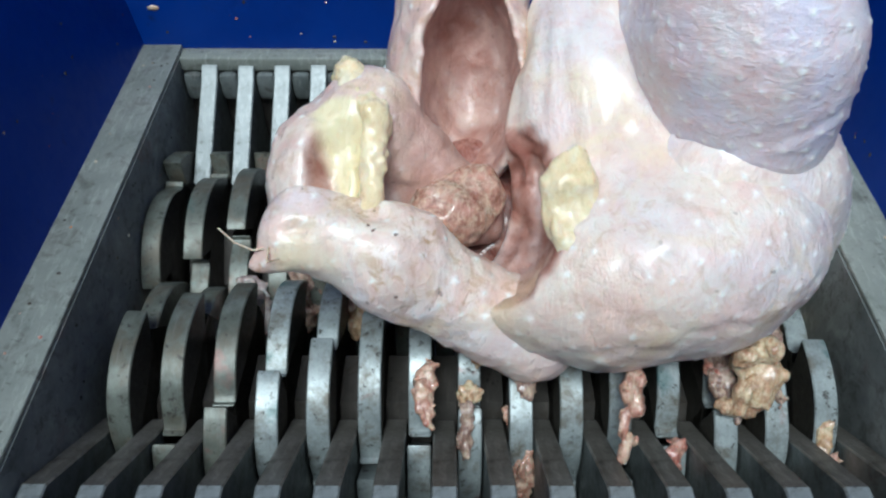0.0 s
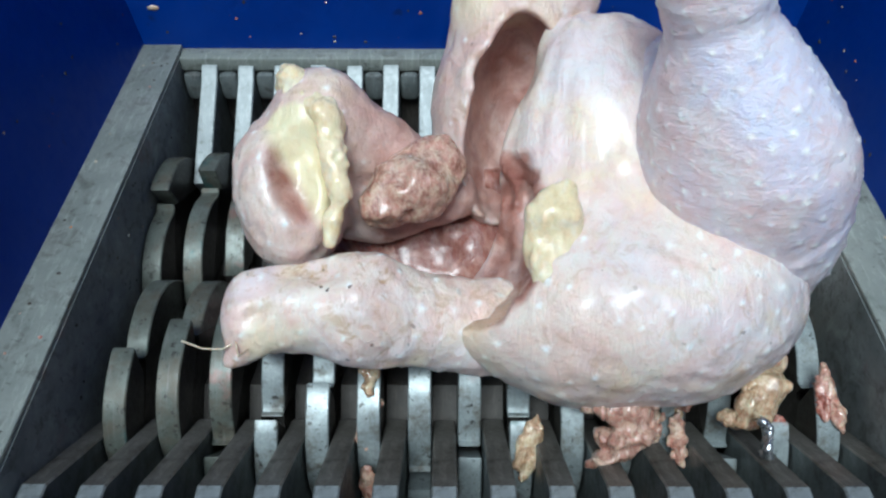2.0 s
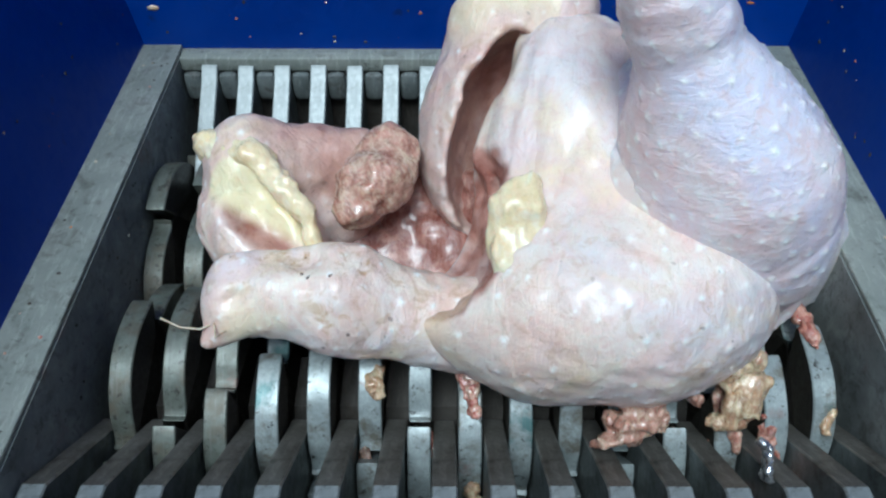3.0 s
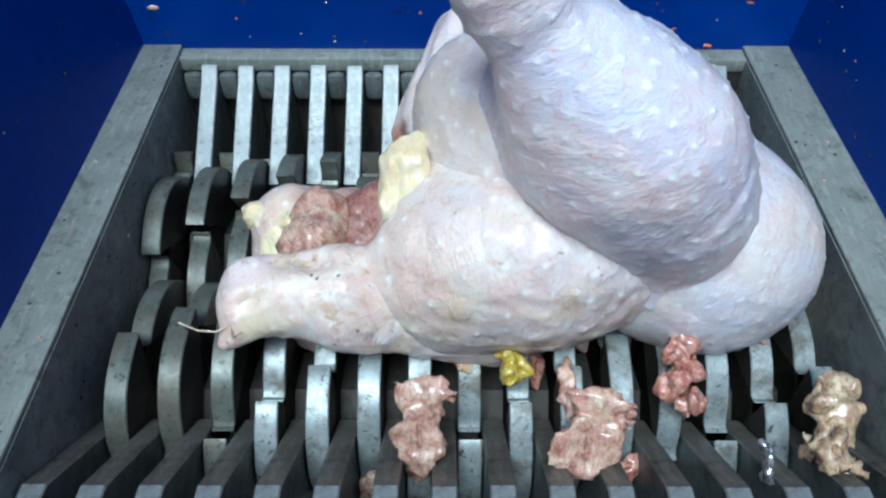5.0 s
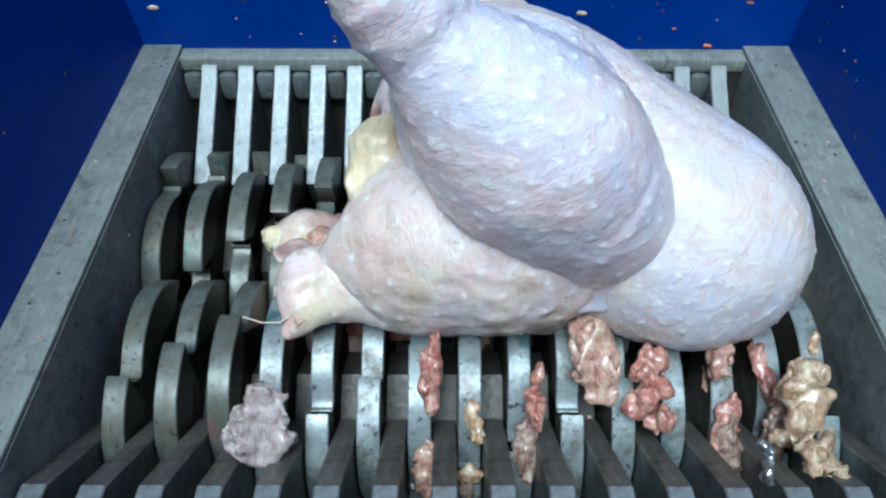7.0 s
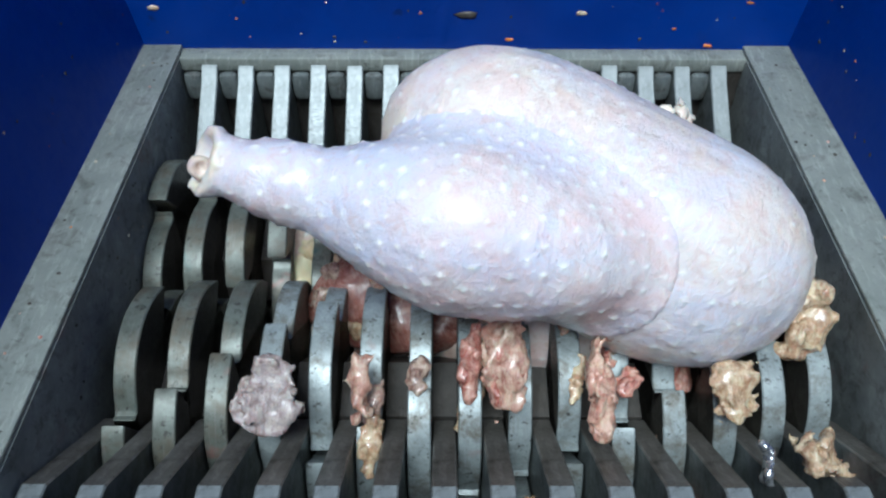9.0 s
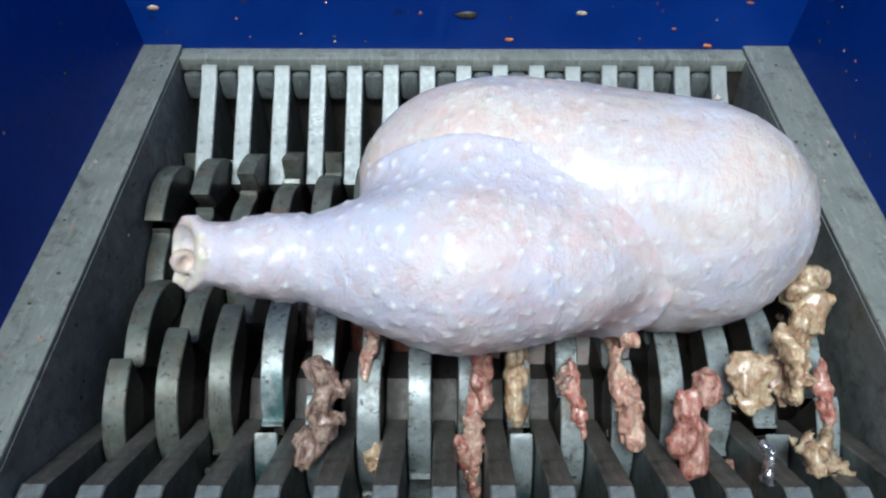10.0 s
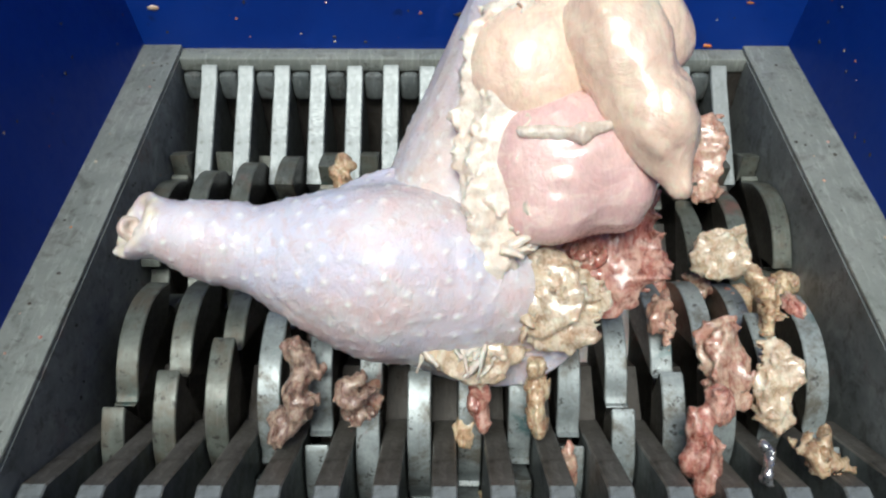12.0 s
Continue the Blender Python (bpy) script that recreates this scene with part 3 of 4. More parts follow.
    out["thigh"] = soft_part("thigh", me, SKIN_BACK, th, "smooth pale skin over the thigh and back")

    # the torn belly: skin outside, pink wall and a pad of fat on the open side
    hole = lambda p: egg(p, (-0.062, 0.018, 0.028), (0.052, 0.050, 0.060), -12) + 0.0030 * grain(p, 70, 61) + 0.0016 * grain(p, 190, 62)

    def belly(p):
        d = egg(p, (0.030, -0.022, 0), (0.074, 0.044, 0.056))
        d = melt(d, egg(p, (0.064, 0.002, -0.008), (0.040, 0.036, 0.042), 28), 0.03)
        d = melt(d, limb(p, (0.0, -0.030, 0.006), (-0.066, -0.020, -0.004), 0.032, 0.015), 0.016)
        d = melt(d, egg(p, (0.014, 0.038, -0.008), (0.043, 0.070, 0.032), -10), 0.03)
        d = melt(d, egg(p, (0.022, 0.096, -0.016), (0.030, 0.018, 0.020), -10), 0.02)
        d = carve(d, hole(p), 0.0035)
        fold = np.clip((p[..., 1] + 0.005) / 0.03, 0, 1)
        return d + 0.0015 * grain(p, 34, 7) + 0.0007 * grain(p, 130, 8) + fold * 0.0015 * grain(p * np.array((1, 0.22, 1)), 150, 8) + np.clip(p[..., 0] / 0.04, 0, 1) * 0.0007 * grain(np.stack([p[..., 0] + p[..., 1] * 0.8, (p[..., 1] - p[..., 0]) * 0.25, p[..., 2]], -1), 210, 18)

    me = soft_mesh("belly", belly, (-0.085, -0.078, -0.070), (0.13, 0.13, 0.070), 0.0019, {
        "soil": lambda p: np.clip(0.40 - p[:, 1] * 8, 0.15, 0.8) * np.clip(0.5 + grain(p, 30, 3), 0, 1),
        "flesh": lambda p: np.clip(0.5 - (hole(p) - 0.001) / 0.002, 0, 1),
        "fat": lambda p: np.clip(grain(p, 24, 66) - 0.3, 0, 0.4)})
    follicles(me, 0.0085, 0.0007, 0.0015, lambda p: np.clip((p[:, 0] - 0.03) * 14, 0.02, 0.6) * (p[:, 1] < 0.01))
    out["belly"] = soft_part("belly", me, SKIN, th, "torn belly skin beside the open cavity")

    def pad(p):
        d = egg(p, (-0.010, 0.010, 0.035), (0.012, 0.024, 0.0065), -6)
        d = melt(d, egg(p, (-0.006, -0.012, 0.037), (0.011, 0.010, 0.006), -30), 0.006)
        return d + 0.0022 * grain(p, 100, 71) + 0.0016 * grain(p * np.array((1, 0.4, 1)), 280, 72)

    me = soft_mesh("fat_pad", pad, (-0.036, -0.034, 0.020), (0.012, 0.048, 0.056), 0.0013)
    soft_part("fat_pad", me, PAD, out["belly"], "pale yellow pad of fat at the cut edge")

    groove = lambda p: egg(p, (0.050, 0.014, 0.026), (0.060, 0.022, 0.028), -12)

    def flap(p):
        flat = p * np.array((1, 1, 1.15))
        d = limb(flat, (-0.052, -0.004, 0.004), (-0.010, -0.002, 0.0), 0.0150, 0.0195)
        d = melt(d, limb(flat, (-0.064, -0.022, 0.006), (-0.046, -0.006, 0.004), 0.0035, 0.013), 0.008)
        d = melt(d, limb(flat, (-0.056, 0.010, 0.004), (-0.030, 0.008, 0.0), 0.0060, 0.011), 0.008)
        d = melt(d, limb(flat, (-0.005, -0.006, -0.002), (0.062, -0.020, -0.028), 0.020, 0.022), 0.02)
        d = carve(d, groove(p), 0.006)
        d = carve(d, egg(p, (-0.032, 0.016, 0.016), (0.020, 0.007, 0.012), -8), 0.004)
        d = carve(d, egg(p, (-0.050, -0.002, 0.022), (0.012, 0.003, 0.008), 25), 0.004)
        return d + 0.0016 * grain(p, 55, 9) + 0.0009 * grain(p * np.array((1, 0.5, 1)), 150, 2) + 0.0005 * grain(p, 330, 12)

    me = soft_mesh("tail", flap, (-0.09, -0.06, -0.035), (0.12, 0.045, 0.04), 0.0018, {
        "soil": lambda p: np.clip(0.6 + grain(p, 40, 1), 0, 1),
        "flesh": lambda p: np.clip(0.5 - groove(p) / 0.004, 0, 1) + np.clip(grain(p, 40, 3) * 0.5, 0, 0.3),
        "fat": lambda p: np.clip(grain(p, 60, 13) - 0.4, 0, 0.5)})
    follicles(me, 0.010, 0.0005, 0.0015, lambda p: nil(p) + 0.2)
    out["tail"] = soft_part("tail", me, SKIN, th, "pinkish fatty tail stump and strip of torn skin")

    def hair(points):
        cu = bpy.data.curves.new("quill", "CURVE")
        cu.dimensions, cu.bevel_depth, cu.bevel_resolution = "3D", 0.00045, 2
        sp = cu.splines.new("POLY")
        sp.points.add(len(points) - 1)
        for q, co in zip(sp.points, points):
            q.co = (*co, 1)
        cu.materials.append(TORN)
        ob = new("quill", cu)
        ob.parent = out["tail"]

    hair([(-0.056, -0.012, 0.010), (-0.066, -0.016, 0.012), (-0.074, -0.015, 0.013), (-0.082, -0.011, 0.014)])
    hair([(-0.060, -0.012, 0.012), (-0.058, -0.019, 0.016), (-0.053, -0.016, 0.018)])

    pit = lambda p: egg(p, (0.004, -0.004, 0.036), (0.013, 0.030, 0.020), 14)

    def stump(p):
        d = egg(p, (-0.004, -0.010, 0), (0.025, 0.036, 0.028), 8)
        d = melt(d, egg(p, (0.010, 0.026, -0.002), (0.019, 0.020, 0.022), -10), 0.014)
        d = melt(d, limb(p, (0.018, 0.024, -0.006), (0.070, -0.014, -0.022), 0.018, 0.014), 0.014)
        d = melt(d, egg(p, (0.035, -0.012, -0.024), (0.034, 0.024, 0.014)), 0.01)
        d = carve(d, pit(p), 0.004)
        return d + 0.0016 * grain(p, 70, 21) + 0.0009 * grain(p, 180, 22)

    me = soft_mesh("wing_stump", stump, (-0.042, -0.058, -0.050), (0.095, 0.058, 0.040), 0.0017, {
        "soil": lambda p: nil(p) + 0.4,
        "flesh": lambda p: np.clip(0.5 - pit(p) / 0.003, 0, 1) + np.clip((p[:, 0] - 0.02) * 40, 0, 0.7),
        "fat": lambda p: np.clip((1.0 - abs(pit(p) - 0.004) / 0.007 + 0.3 * grain(p, 80, 5)) * 4, 0, 0.95) * np.clip((p[:, 0] + p[:, 1] * 0.5 + 0.004) * 150, 0, 1)})
    follicles(me, 0.012, 0.0004, 0.0015, lambda p: nil(p) + 0.1)
    out["wing_stump"] = soft_part("wing_stump", me, SKIN_PINK, th, "cut wing joint rimmed with yellow fat")

    def rim(p):
        d = limb(p, (0.002, 0.040, 0.006), (0.019, 0.022, 0.018), 0.008, 0.006)
        d = melt(d, limb(p, (0.019, 0.022, 0.018), (0.022, -0.012, 0.022), 0.006, 0.005), 0.005)
        d = melt(d, limb(p, (0.022, -0.012, 0.022), (0.016, -0.034, 0.020), 0.005, 0.003), 0.005)
        return d + 0.0020 * grain(p, 120, 81) + 0.0012 * grain(p, 300, 82)

    me = soft_mesh("fat_rim", rim, (-0.012, -0.045, -0.006), (0.036, 0.054, 0.036), 0.0013)
    soft_part("fat_rim", me, PAD, out["wing_stump"], "yellow rim of fat on the cut joint")

    # an arch of skin over the far end of the cavity, dark red inside
    gap = lambda p: egg(p, (0.010, -0.010, 0.006), (0.023, 0.050, 0.042), -4)

    def arch(p):
        d = egg(p, (0.008, 0.0, -0.014), (0.038, 0.060, 0.042), -4)
        d = melt(d, limb(p, (-0.004, 0.046, 0.0), (0.030, 0.056, -0.004), 0.016, 0.022), 0.014)
        d = carve(d, gap(p), 0.005)
        return d + 0.0012 * grain(p, 70, 4) + 0.0007 * grain(p, 170, 5)

    me = soft_mesh("skin_arch", arch, (-0.048, -0.075, -0.066), (0.065, 0.09, 0.035), 0.0017, {
        "soil": lambda p: nil(p) + 0.5,
        "flesh": lambda p: np.clip(0.6 - gap(p) / 0.004, 0, 1) + 0.12,
        "fat": lambda p: np.clip((p[:, 1] - 0.035) * 40 + 0.5 * grain(p, 60, 2), 0, 0.55) * (p[:, 0] < 0.03)})
    follicles(me, 0.012, 0.0004, 0.0015, lambda p: nil(p) + 0.1)
    out["skin_arch"] = soft_part("skin_arch", me, SKIN_PINK, th, "arch of skin and rib meat over the cavity")

    def gut(p):
        d = egg(p, (0, 0, 0), (0.018, 0.016, 0.016))
        d = melt(d, egg(p, (-0.014, -0.006, 0.004), (0.010, 0.010, 0.010)), 0.005)
        d = melt(d, egg(p, (0.012, 0.010, -0.004), (0.014, 0.013, 0.013)), 0.005)
        return d + 0.0028 * grain(p, 95, 14) + 0.0015 * grain(p, 220, 15)

    me = soft_mesh("offal", gut, (-0.045, -0.035, -0.035), (0.045, 0.04, 0.035), 0.0016)
    out["offal"] = soft_part("offal", me, PINK, th, "pink lumpy offal in the cavity")

    def rib(p):
        d = egg(p, (0, 0, 0), (0.062, 0.034, 0.020))
        d = melt(d, egg(p, (0.02, -0.02, 0.01), (0.05, 0.022, 0.016)), 0.01)
        return d + 0.003 * grain(p, 50, 44) + 0.0014 * grain(p, 150, 45)

    me = soft_mesh("rib_meat", rib, (-0.075, -0.055, -0.035), (0.085, 0.045, 0.04), 0.0019)
    out["rib_meat"] = soft_part("rib_meat", me, DEEP, th, "pink wet meat inside the cavity, its colour darkened for the shade there")

    def breast(p):
        d = egg(p, (-0.012, 0.018, -0.002), (0.030, 0.027, 0.020), 25)
        d = melt(d, egg(p, (0.024, 0.032, -0.004), (0.036, 0.026, 0.022), -30), 0.003)
        d = melt(d, egg(p, (0.004, 0.004, -0.016), (0.036, 0.052, 0.022)), 0.004)
        d = carve(d, limb(p, (0.004, 0.050, 0.022), (0.018, 0.0, 0.020), 0.004, 0.003), 0.005)
        return d + 0.0018 * grain(p, 42, 24) + 0.0008 * grain(p * np.array((1, 0.4, 1)), 170, 25) + 0.0004 * grain(p, 330, 26)

    me = soft_mesh("breast", breast, (-0.06, -0.065, -0.050), (0.070, 0.072, 0.032), 0.0019)
    out["breast"] = soft_part("breast", me, BREAST, th, "bare pale pink breast meat, wet and smooth")

    def tender(p):
        d = egg(p, (0, 0.004, -0.004), (0.034, 0.032, 0.024), 10)
        d = melt(d, egg(p, (-0.012, -0.016, 0.002), (0.018, 0.014, 0.014)), 0.006)
        d = melt(d, egg(p, (0.018, -0.006, -0.002), (0.016, 0.022, 0.016)), 0.006)
        return d + 0.0016 * grain(p, 60, 34) + 0.0006 * grain(p * np.array((0.4, 1, 1)), 220, 35)

    me = soft_mesh("inner_fillet", tender, (-0.045, -0.042, -0.032), (0.045, 0.038, 0.032), 0.0017)
    soft_part("inner_fillet", me, ROSY, out["breast"], "glossy rosy inner fillet under a pale sinew").location = (-0.003, -0.029, 0.002)
    def sinew(p):
        flat = p * np.array((1, 0.7, 1))
        d = limb(flat, (-0.024, -0.008, 0.0160), (0.0, -0.011, 0.0218), 0.0016, 0.0024)
        d = melt(d, limb(flat, (0.0, -0.011, 0.0218), (0.024, -0.009, 0.0160), 0.0024, 0.0016), 0.003)
        return d + 0.0007 * grain(p * np.array((0.3, 1, 1)), 260, 91) + 0.0004 * grain(p, 420, 92)

    soft_part("sinew", soft_mesh("sinew", sinew, (-0.040, -0.028, 0.004), (0.040, 0.006, 0.034), 0.0011), FRINGE, out["breast"], "white sinew across the bare meat")

    def fillet(p):
        d = limb(p, (-0.010, 0.030, 0), (0.006, -0.010, 0.006), 0.021, 0.017)
        d = melt(d, limb(p, (0.004, -0.008, 0.008), (0.012, -0.036, 0.008), 0.014, 0.006), 0.010)
        return d + 0.0020 * grain(p, 60, 27) + 0.0010 * grain(p, 160, 28)

    me = soft_mesh("fillet", fillet, (-0.05, -0.06, -0.035), (0.045, 0.068, 0.045), 0.0018)
    out["fillet"] = soft_part("fillet", me, BREAST, th, "pale hanging strip of breast meat")

    spot = lambda r: [(-r, r * 0.3, 0), (-r * 0.3, -r * 0.2, 0.004), (r * 0.4, r * 0.2, 0.002), (r, 0, -0.003)]
    def rags(sheet, seed, line, count, length, heading, spread, material):
        me = strands("ragged_fringe", seed, line, count, length, 0.0115, heading, spread)
        tagged(soft_part("ragged_fringe", me, material, sheet), kind="stuff")

    red = out["red_shred"] = soft_part("torn_meat", torn(31, 0.026, 0.028, 5), RED, th, "red shredded meat hanging loose")
    rags(red, 61, spot(0.018), 26, 0.012, -70, 60, RED)
    pale = out["pale_shred"] = soft_part("torn_skin", torn(35, 0.019, 0.020, 6), TORN, th, "ragged pale torn skin with fat")
    rags(pale, 62, spot(0.020), 20, 0.016, -80, 45, TORN)
    low = out["low_shred"] = soft_part("torn_skin", torn(39, 0.028, 0.014, 6), TORN, th, "ragged pale torn skin with fat")
    rags(low, 63, spot(0.026), 18, 0.016, -85, 35, FRINGE)
    collar = out["collar"] = soft_part("torn_skin", torn(51, 0.020, 0.060, 5, rough=0.35, frill=0.45), FRINGE, th, "ragged edge of torn skin round the bare meat")
    edge = [(0.004, 0.060, 0.002), (0.010, 0.030, 0.004), (0.006, 0.0, 0.006), (0.010, -0.030, 0.004), (0.006, -0.050, 0.002)]
    rags(collar, 64, edge, 34, 0.011, -15, 45, FRINGE)
    return out


BIRD = carcass()


# ---- loose scraps on the cutters ----
def scrap(label, material, wide, tall, seed, name="meat_scrap", ragged=1.0):
    """A torn lump, some centimetres across, that stands upright on the leaning teeth."""
    rng = np.random.default_rng(seed)
    w, h = wide * 0.43, tall * 0.46
    thick = min(w, h, 0.011)
    lobes = []
    for k in range(8):
        y = (k / 7 - 0.5) * 1.7 * h
        lobes.append(((rng.uniform(-0.5, 0.5) * w, y, rng.uniform(-0.3, 0.3) * thick), (w * rng.uniform(0.3, 0.7), h * rng.uniform(0.14, 0.34), thick * rng.uniform(0.4, 0.9)), rng.uniform(-45, 45)))

    def field(p):
        d = egg(p, *lobes[0])
        for lobe in lobes[1:]:
            d = melt(d, egg(p, *lobe), 0.002)
        return d + ragged * (0.0022 * grain(p * np.array((1.3, 0.5, 1)), 120, seed) + 0.0018 * grain(p * np.array((1.2, 0.5, 1)), 300, seed + 1) + 0.0009 * grain(p, 620, seed + 2))

    pad = 0.006
    if ragged > 1:
        me = torn(seed + 60, w, h, 4, name)
    else:
        me = soft_mesh(name, field, (-w - pad, -h - pad, -thick - pad), (w + pad, h + pad, thick + pad), 0.0012)
    ob = soft_part(name, me, material, None)
    return tagged(ob, label, "meat scrap", group="scraps on the cutters")


def residue():
    """Thin smears of meat that cling to the rims of the near cutters and turn with them."""
    rng = np.random.default_rng(77)
    mats = [PINK, FAT, BROWN, RED, PINK]
    for k in range(84):
        col = int(rng.integers(-2, 8)) + 0.5
        turn = rng.uniform(0, 360)
        w, h = rng.uniform(0.003, 0.0058), rng.uniform(0.006, 0.017)
        seed = 200 + k

        def field(p):
            d = melt(egg(p, (0, 0, 0), (w, h, 0.0028)), egg(p, (w * 0.5, h * 0.6, 0), (w * 0.7, h * 0.6, 0.0025)), 0.002)
            return d + 0.0018 * grain(p, 300, seed) + 0.0010 * grain(p, 600, seed + 1)

        me = soft_mesh("meat_residue", field, (-0.010, -0.022, -0.006), (0.013, 0.026, 0.006), 0.0011)
        ob = soft_part("meat_residue", me, mats[k % 5], near_shaft, "smear of torn meat clinging to a tooth")
        off = turn + col * -14.4
        inset = ((turn + 6) % 72) / 72
        reach = RADIUS * (1 - 0.215 * max(0.0, min(1.0, (0.72 - inset) / 0.64)) ** 1.7) if inset < 0.72 else RADIUS
        ob.matrix_local = pose(0, 0, 0, off, 0, 0) @ pose(col * PITCH + rng.uniform(-0.003, 0.003), 0, reach + 0.0006, 0, 0, rng.uniform(-20, 20))


residue()
SCRAPS = {
    "bony": scrap("pinkish bony strip of shredded chicken on the teeth", PINK, 0.015, 0.040, 1),
    "mince": scrap("large lump of pink minced meat on the teeth", PINK, 0.062, 0.034, 2),
    "beige": scrap("beige fatty lump of torn skin by the side plate", FAT, 0.034, 0.038, 3),
    "stuck": scrap("brownish fatty scrap stuck on the comb", FAT, 0.028, 0.018, 4),
    "tin": scrap("small shiny silvery scrap caught on the comb", TIN, 0.011, 0.020, 5, "foil_scrap", 0.5),
    "knuckle": scrap("pale wrinkled lump of skin and meat on the teeth", PINK, 0.034, 0.042, 6, "meat_scrap", 2.0),
    "strip": scrap("beige and red torn strip between teeth", PINK, 0.020, 0.040, 7, "meat_scrap", 2.0),
    "red": scrap("dark red sliver of meat on the teeth", RED, 0.012, 0.030, 8),
    "red_big": scrap("red torn muscle hanging on the teeth", RED, 0.026, 0.036, 9),
    "offal": scrap("greyish purple crumpled offal on the teeth", PURPLE, 0.032, 0.044, 10, "meat_scrap", 2.0),
    "brown": scrap("dark brown lump of liver on the teeth", BROWN, 0.028, 0.046, 11),
    "dark": scrap("small dark brown scrap on the comb", BROWN, 0.026, 0.022, 12),
    "mid_red": scrap("red minced sliver stuck on a tooth", RED, 0.014, 0.040, 13),
    "mid_pale": scrap("beige gristle strip stuck on a tooth", FAT, 0.016, 0.048, 14),
    "long": scrap("long pink strip of meat over the teeth", PINK, 0.022, 0.058, 15),
    "raw": scrap("raw red strip of meat over the comb", RED, 0.022, 0.052, 16),
    "knob": scrap("pale gristle knob on the teeth", FAT, 0.020, 0.028, 17, "meat_scrap", 2.0),
    "rim": scrap("brown fatty scrap over two teeth", FAT, 0.024, 0.034, 18),
    "shin": scrap("pink sliver of meat on a tooth", PINK, 0.014, 0.044, 19, "meat_scrap", 2.0),
    "yellow": scrap("yellowish fat scrap on the rear teeth", FAT, 0.020, 0.034, 20),
    "clear": scrap("pale translucent torn skin on the rear teeth", TORN, 0.036, 0.034, 21, "meat_scrap", 2.0),
    "yolk": scrap("bright yellow scrap pressed between two teeth", YOLK, 0.022, 0.016, 26),
    "crumb": scrap("small pink scrap on a tooth", PINK, 0.016, 0.016, 22),
    "tatter": scrap("beige tattered strip on a tooth", TORN, 0.016, 0.044, 23, "meat_scrap", 2.0),
    "gristle": scrap("brown gristle on the rear teeth", PINK, 0.030, 0.060, 24, "meat_scrap", 2.0),
    "sinew": scrap("beige sinew with red meat on a tooth", PINK, 0.014, 0.036, 25),
}


def motions():
    steps = [i / 10 for i in range(121)]
    # the two shafts are geared to slightly different speeds (degrees a second)
    walk(near_shaft, [(t, pose(0, AXLE_NEAR, AXLE_Z, 58.1 - 98.4 * t, 0, 0)) for t in steps])
    walk(far_shaft, [(t, pose(0, AXLE_FAR, AXLE_Z, 46.8 + 83.1 * t, 0, 0)) for t in steps])

    def carry(name, *rows):
        walk(BIRD[name], [(t, pose(*r)) for t, *r in rows])

    carry("drumstick",
          (0, 0.1240, 0.0720, 0.030, 60, 38, -76),
          (1.5, 0.1310, 0.0330, 0.02, 60, 37, -68),
          (2.5, 0.1300, 0.0200, 0.014, 60, 36, -62),
          (3.2, 0.1220, 0.0190, 0.018, 60, 37, -57),
          (5.0, 0.0800, 0.0310, 0.040, 60, 36, -44),
          (5.5, 0.0750, 0.0290, 0.040, 60, 36, -42),
          (6.0, 0.0700, 0.0270, 0.040, 60, 36, -40),
          (6.5, 0.0570, 0.0280, 0.040, 61, 36, -40),
          (7.2, 0.0420, 0.0290, 0.040, 63, 34, -41),
          (8.0, 0.0344, 0.0170, 0.03, 76, 16, -24),
          (8.8, 0.0245, 0.0065, 0.02, 86, 0, -15),
          (9.0, 0.0258, 0.0051, 0.02, 88, 0, -14),
          (9.5, 0.0258, -0.0022, 0.02, 89, 0, -6),
          (10.0, 0.0260, -0.0070, 0.02, 90, 6, -2),
          (10.5, 0.0205, -0.0155, 0.010, 84, 20, 9),
          (11.0, 0.0040, -0.0150, 0.012, 76, 12, -2),
          (11.5, -0.0050, -0.0150, 0.010, 66, 8, -4),
          (12, -0.0060, -0.0150, 0.000, 60, 6, -11))
    carry("thigh",
          (0, 0.1500, 0.0240, -0.058, 0, 66, -20),
          (2.5, 0.1480, 0.0210, -0.052, 0, 64, -20),
          (3.2, 0.1360, 0.0190, -0.046, 0, 56, -22),
          (5.0, 0.0830, 0.0290, -0.024, 0, 10, -32),
          (6.0, 0.0770, 0.0330, -0.020, 0, 4, -35),
          (7.2, 0.0700, 0.0350, -0.016, 0, 0, -34),
          (8.8, 0.0700, 0.0225, -0.022, 0, 0, -29),
          (9.0, 0.0700, 0.0215, -0.022, 0, 0, -28),
          (9.5, 0.0690, 0.0230, -0.022, 0, 0, -22),
          (10.0, 0.0670, 0.0230, -0.022, 0, 0, -8),
          (10.5, 0.0640, 0.0260, -0.022, -2, 0, 12),
          (11.0, 0.0400, 0.0340, -0.022, -4, 0, 26),
          (11.5, 0.0330, 0.0430, -0.026, -8, 0, 48),
          (12, 0.0400, 0.0540, -0.034, -10, 0, 64))
    carry("belly",
          (0, 0.0634, 0.0106, 0.0, 0, 0, 8),
          (0.8, 0.0634, 0.0028, 0.0, 0, 0, 4),
          (1.5, 0.0608, -0.0023, 0.0, 0, 0, 0),
          (2.5, 0.0479, -0.0049, 0.0, 0, 0, 0),
          (3.2, 0.0376, -0.0010, 0.0, -4, -4, -2),
          (5.0, 0.0000, 0.0155, -0.026, -10, -14, 2),
          (6.0, -0.0050, 0.0155, -0.026, -10, -16, 2),
          (7.2, -0.0140, 0.0250, -0.028, -10, -18, 0),
          (8.0, -0.0060, 0.0032, -0.04, -10, -20, -6),
          (8.8, 0.0243, -0.0125, -0.115, 0, -20, 0),
          (12, 0.0274, -0.0285, -0.14, 0, -20, 0))
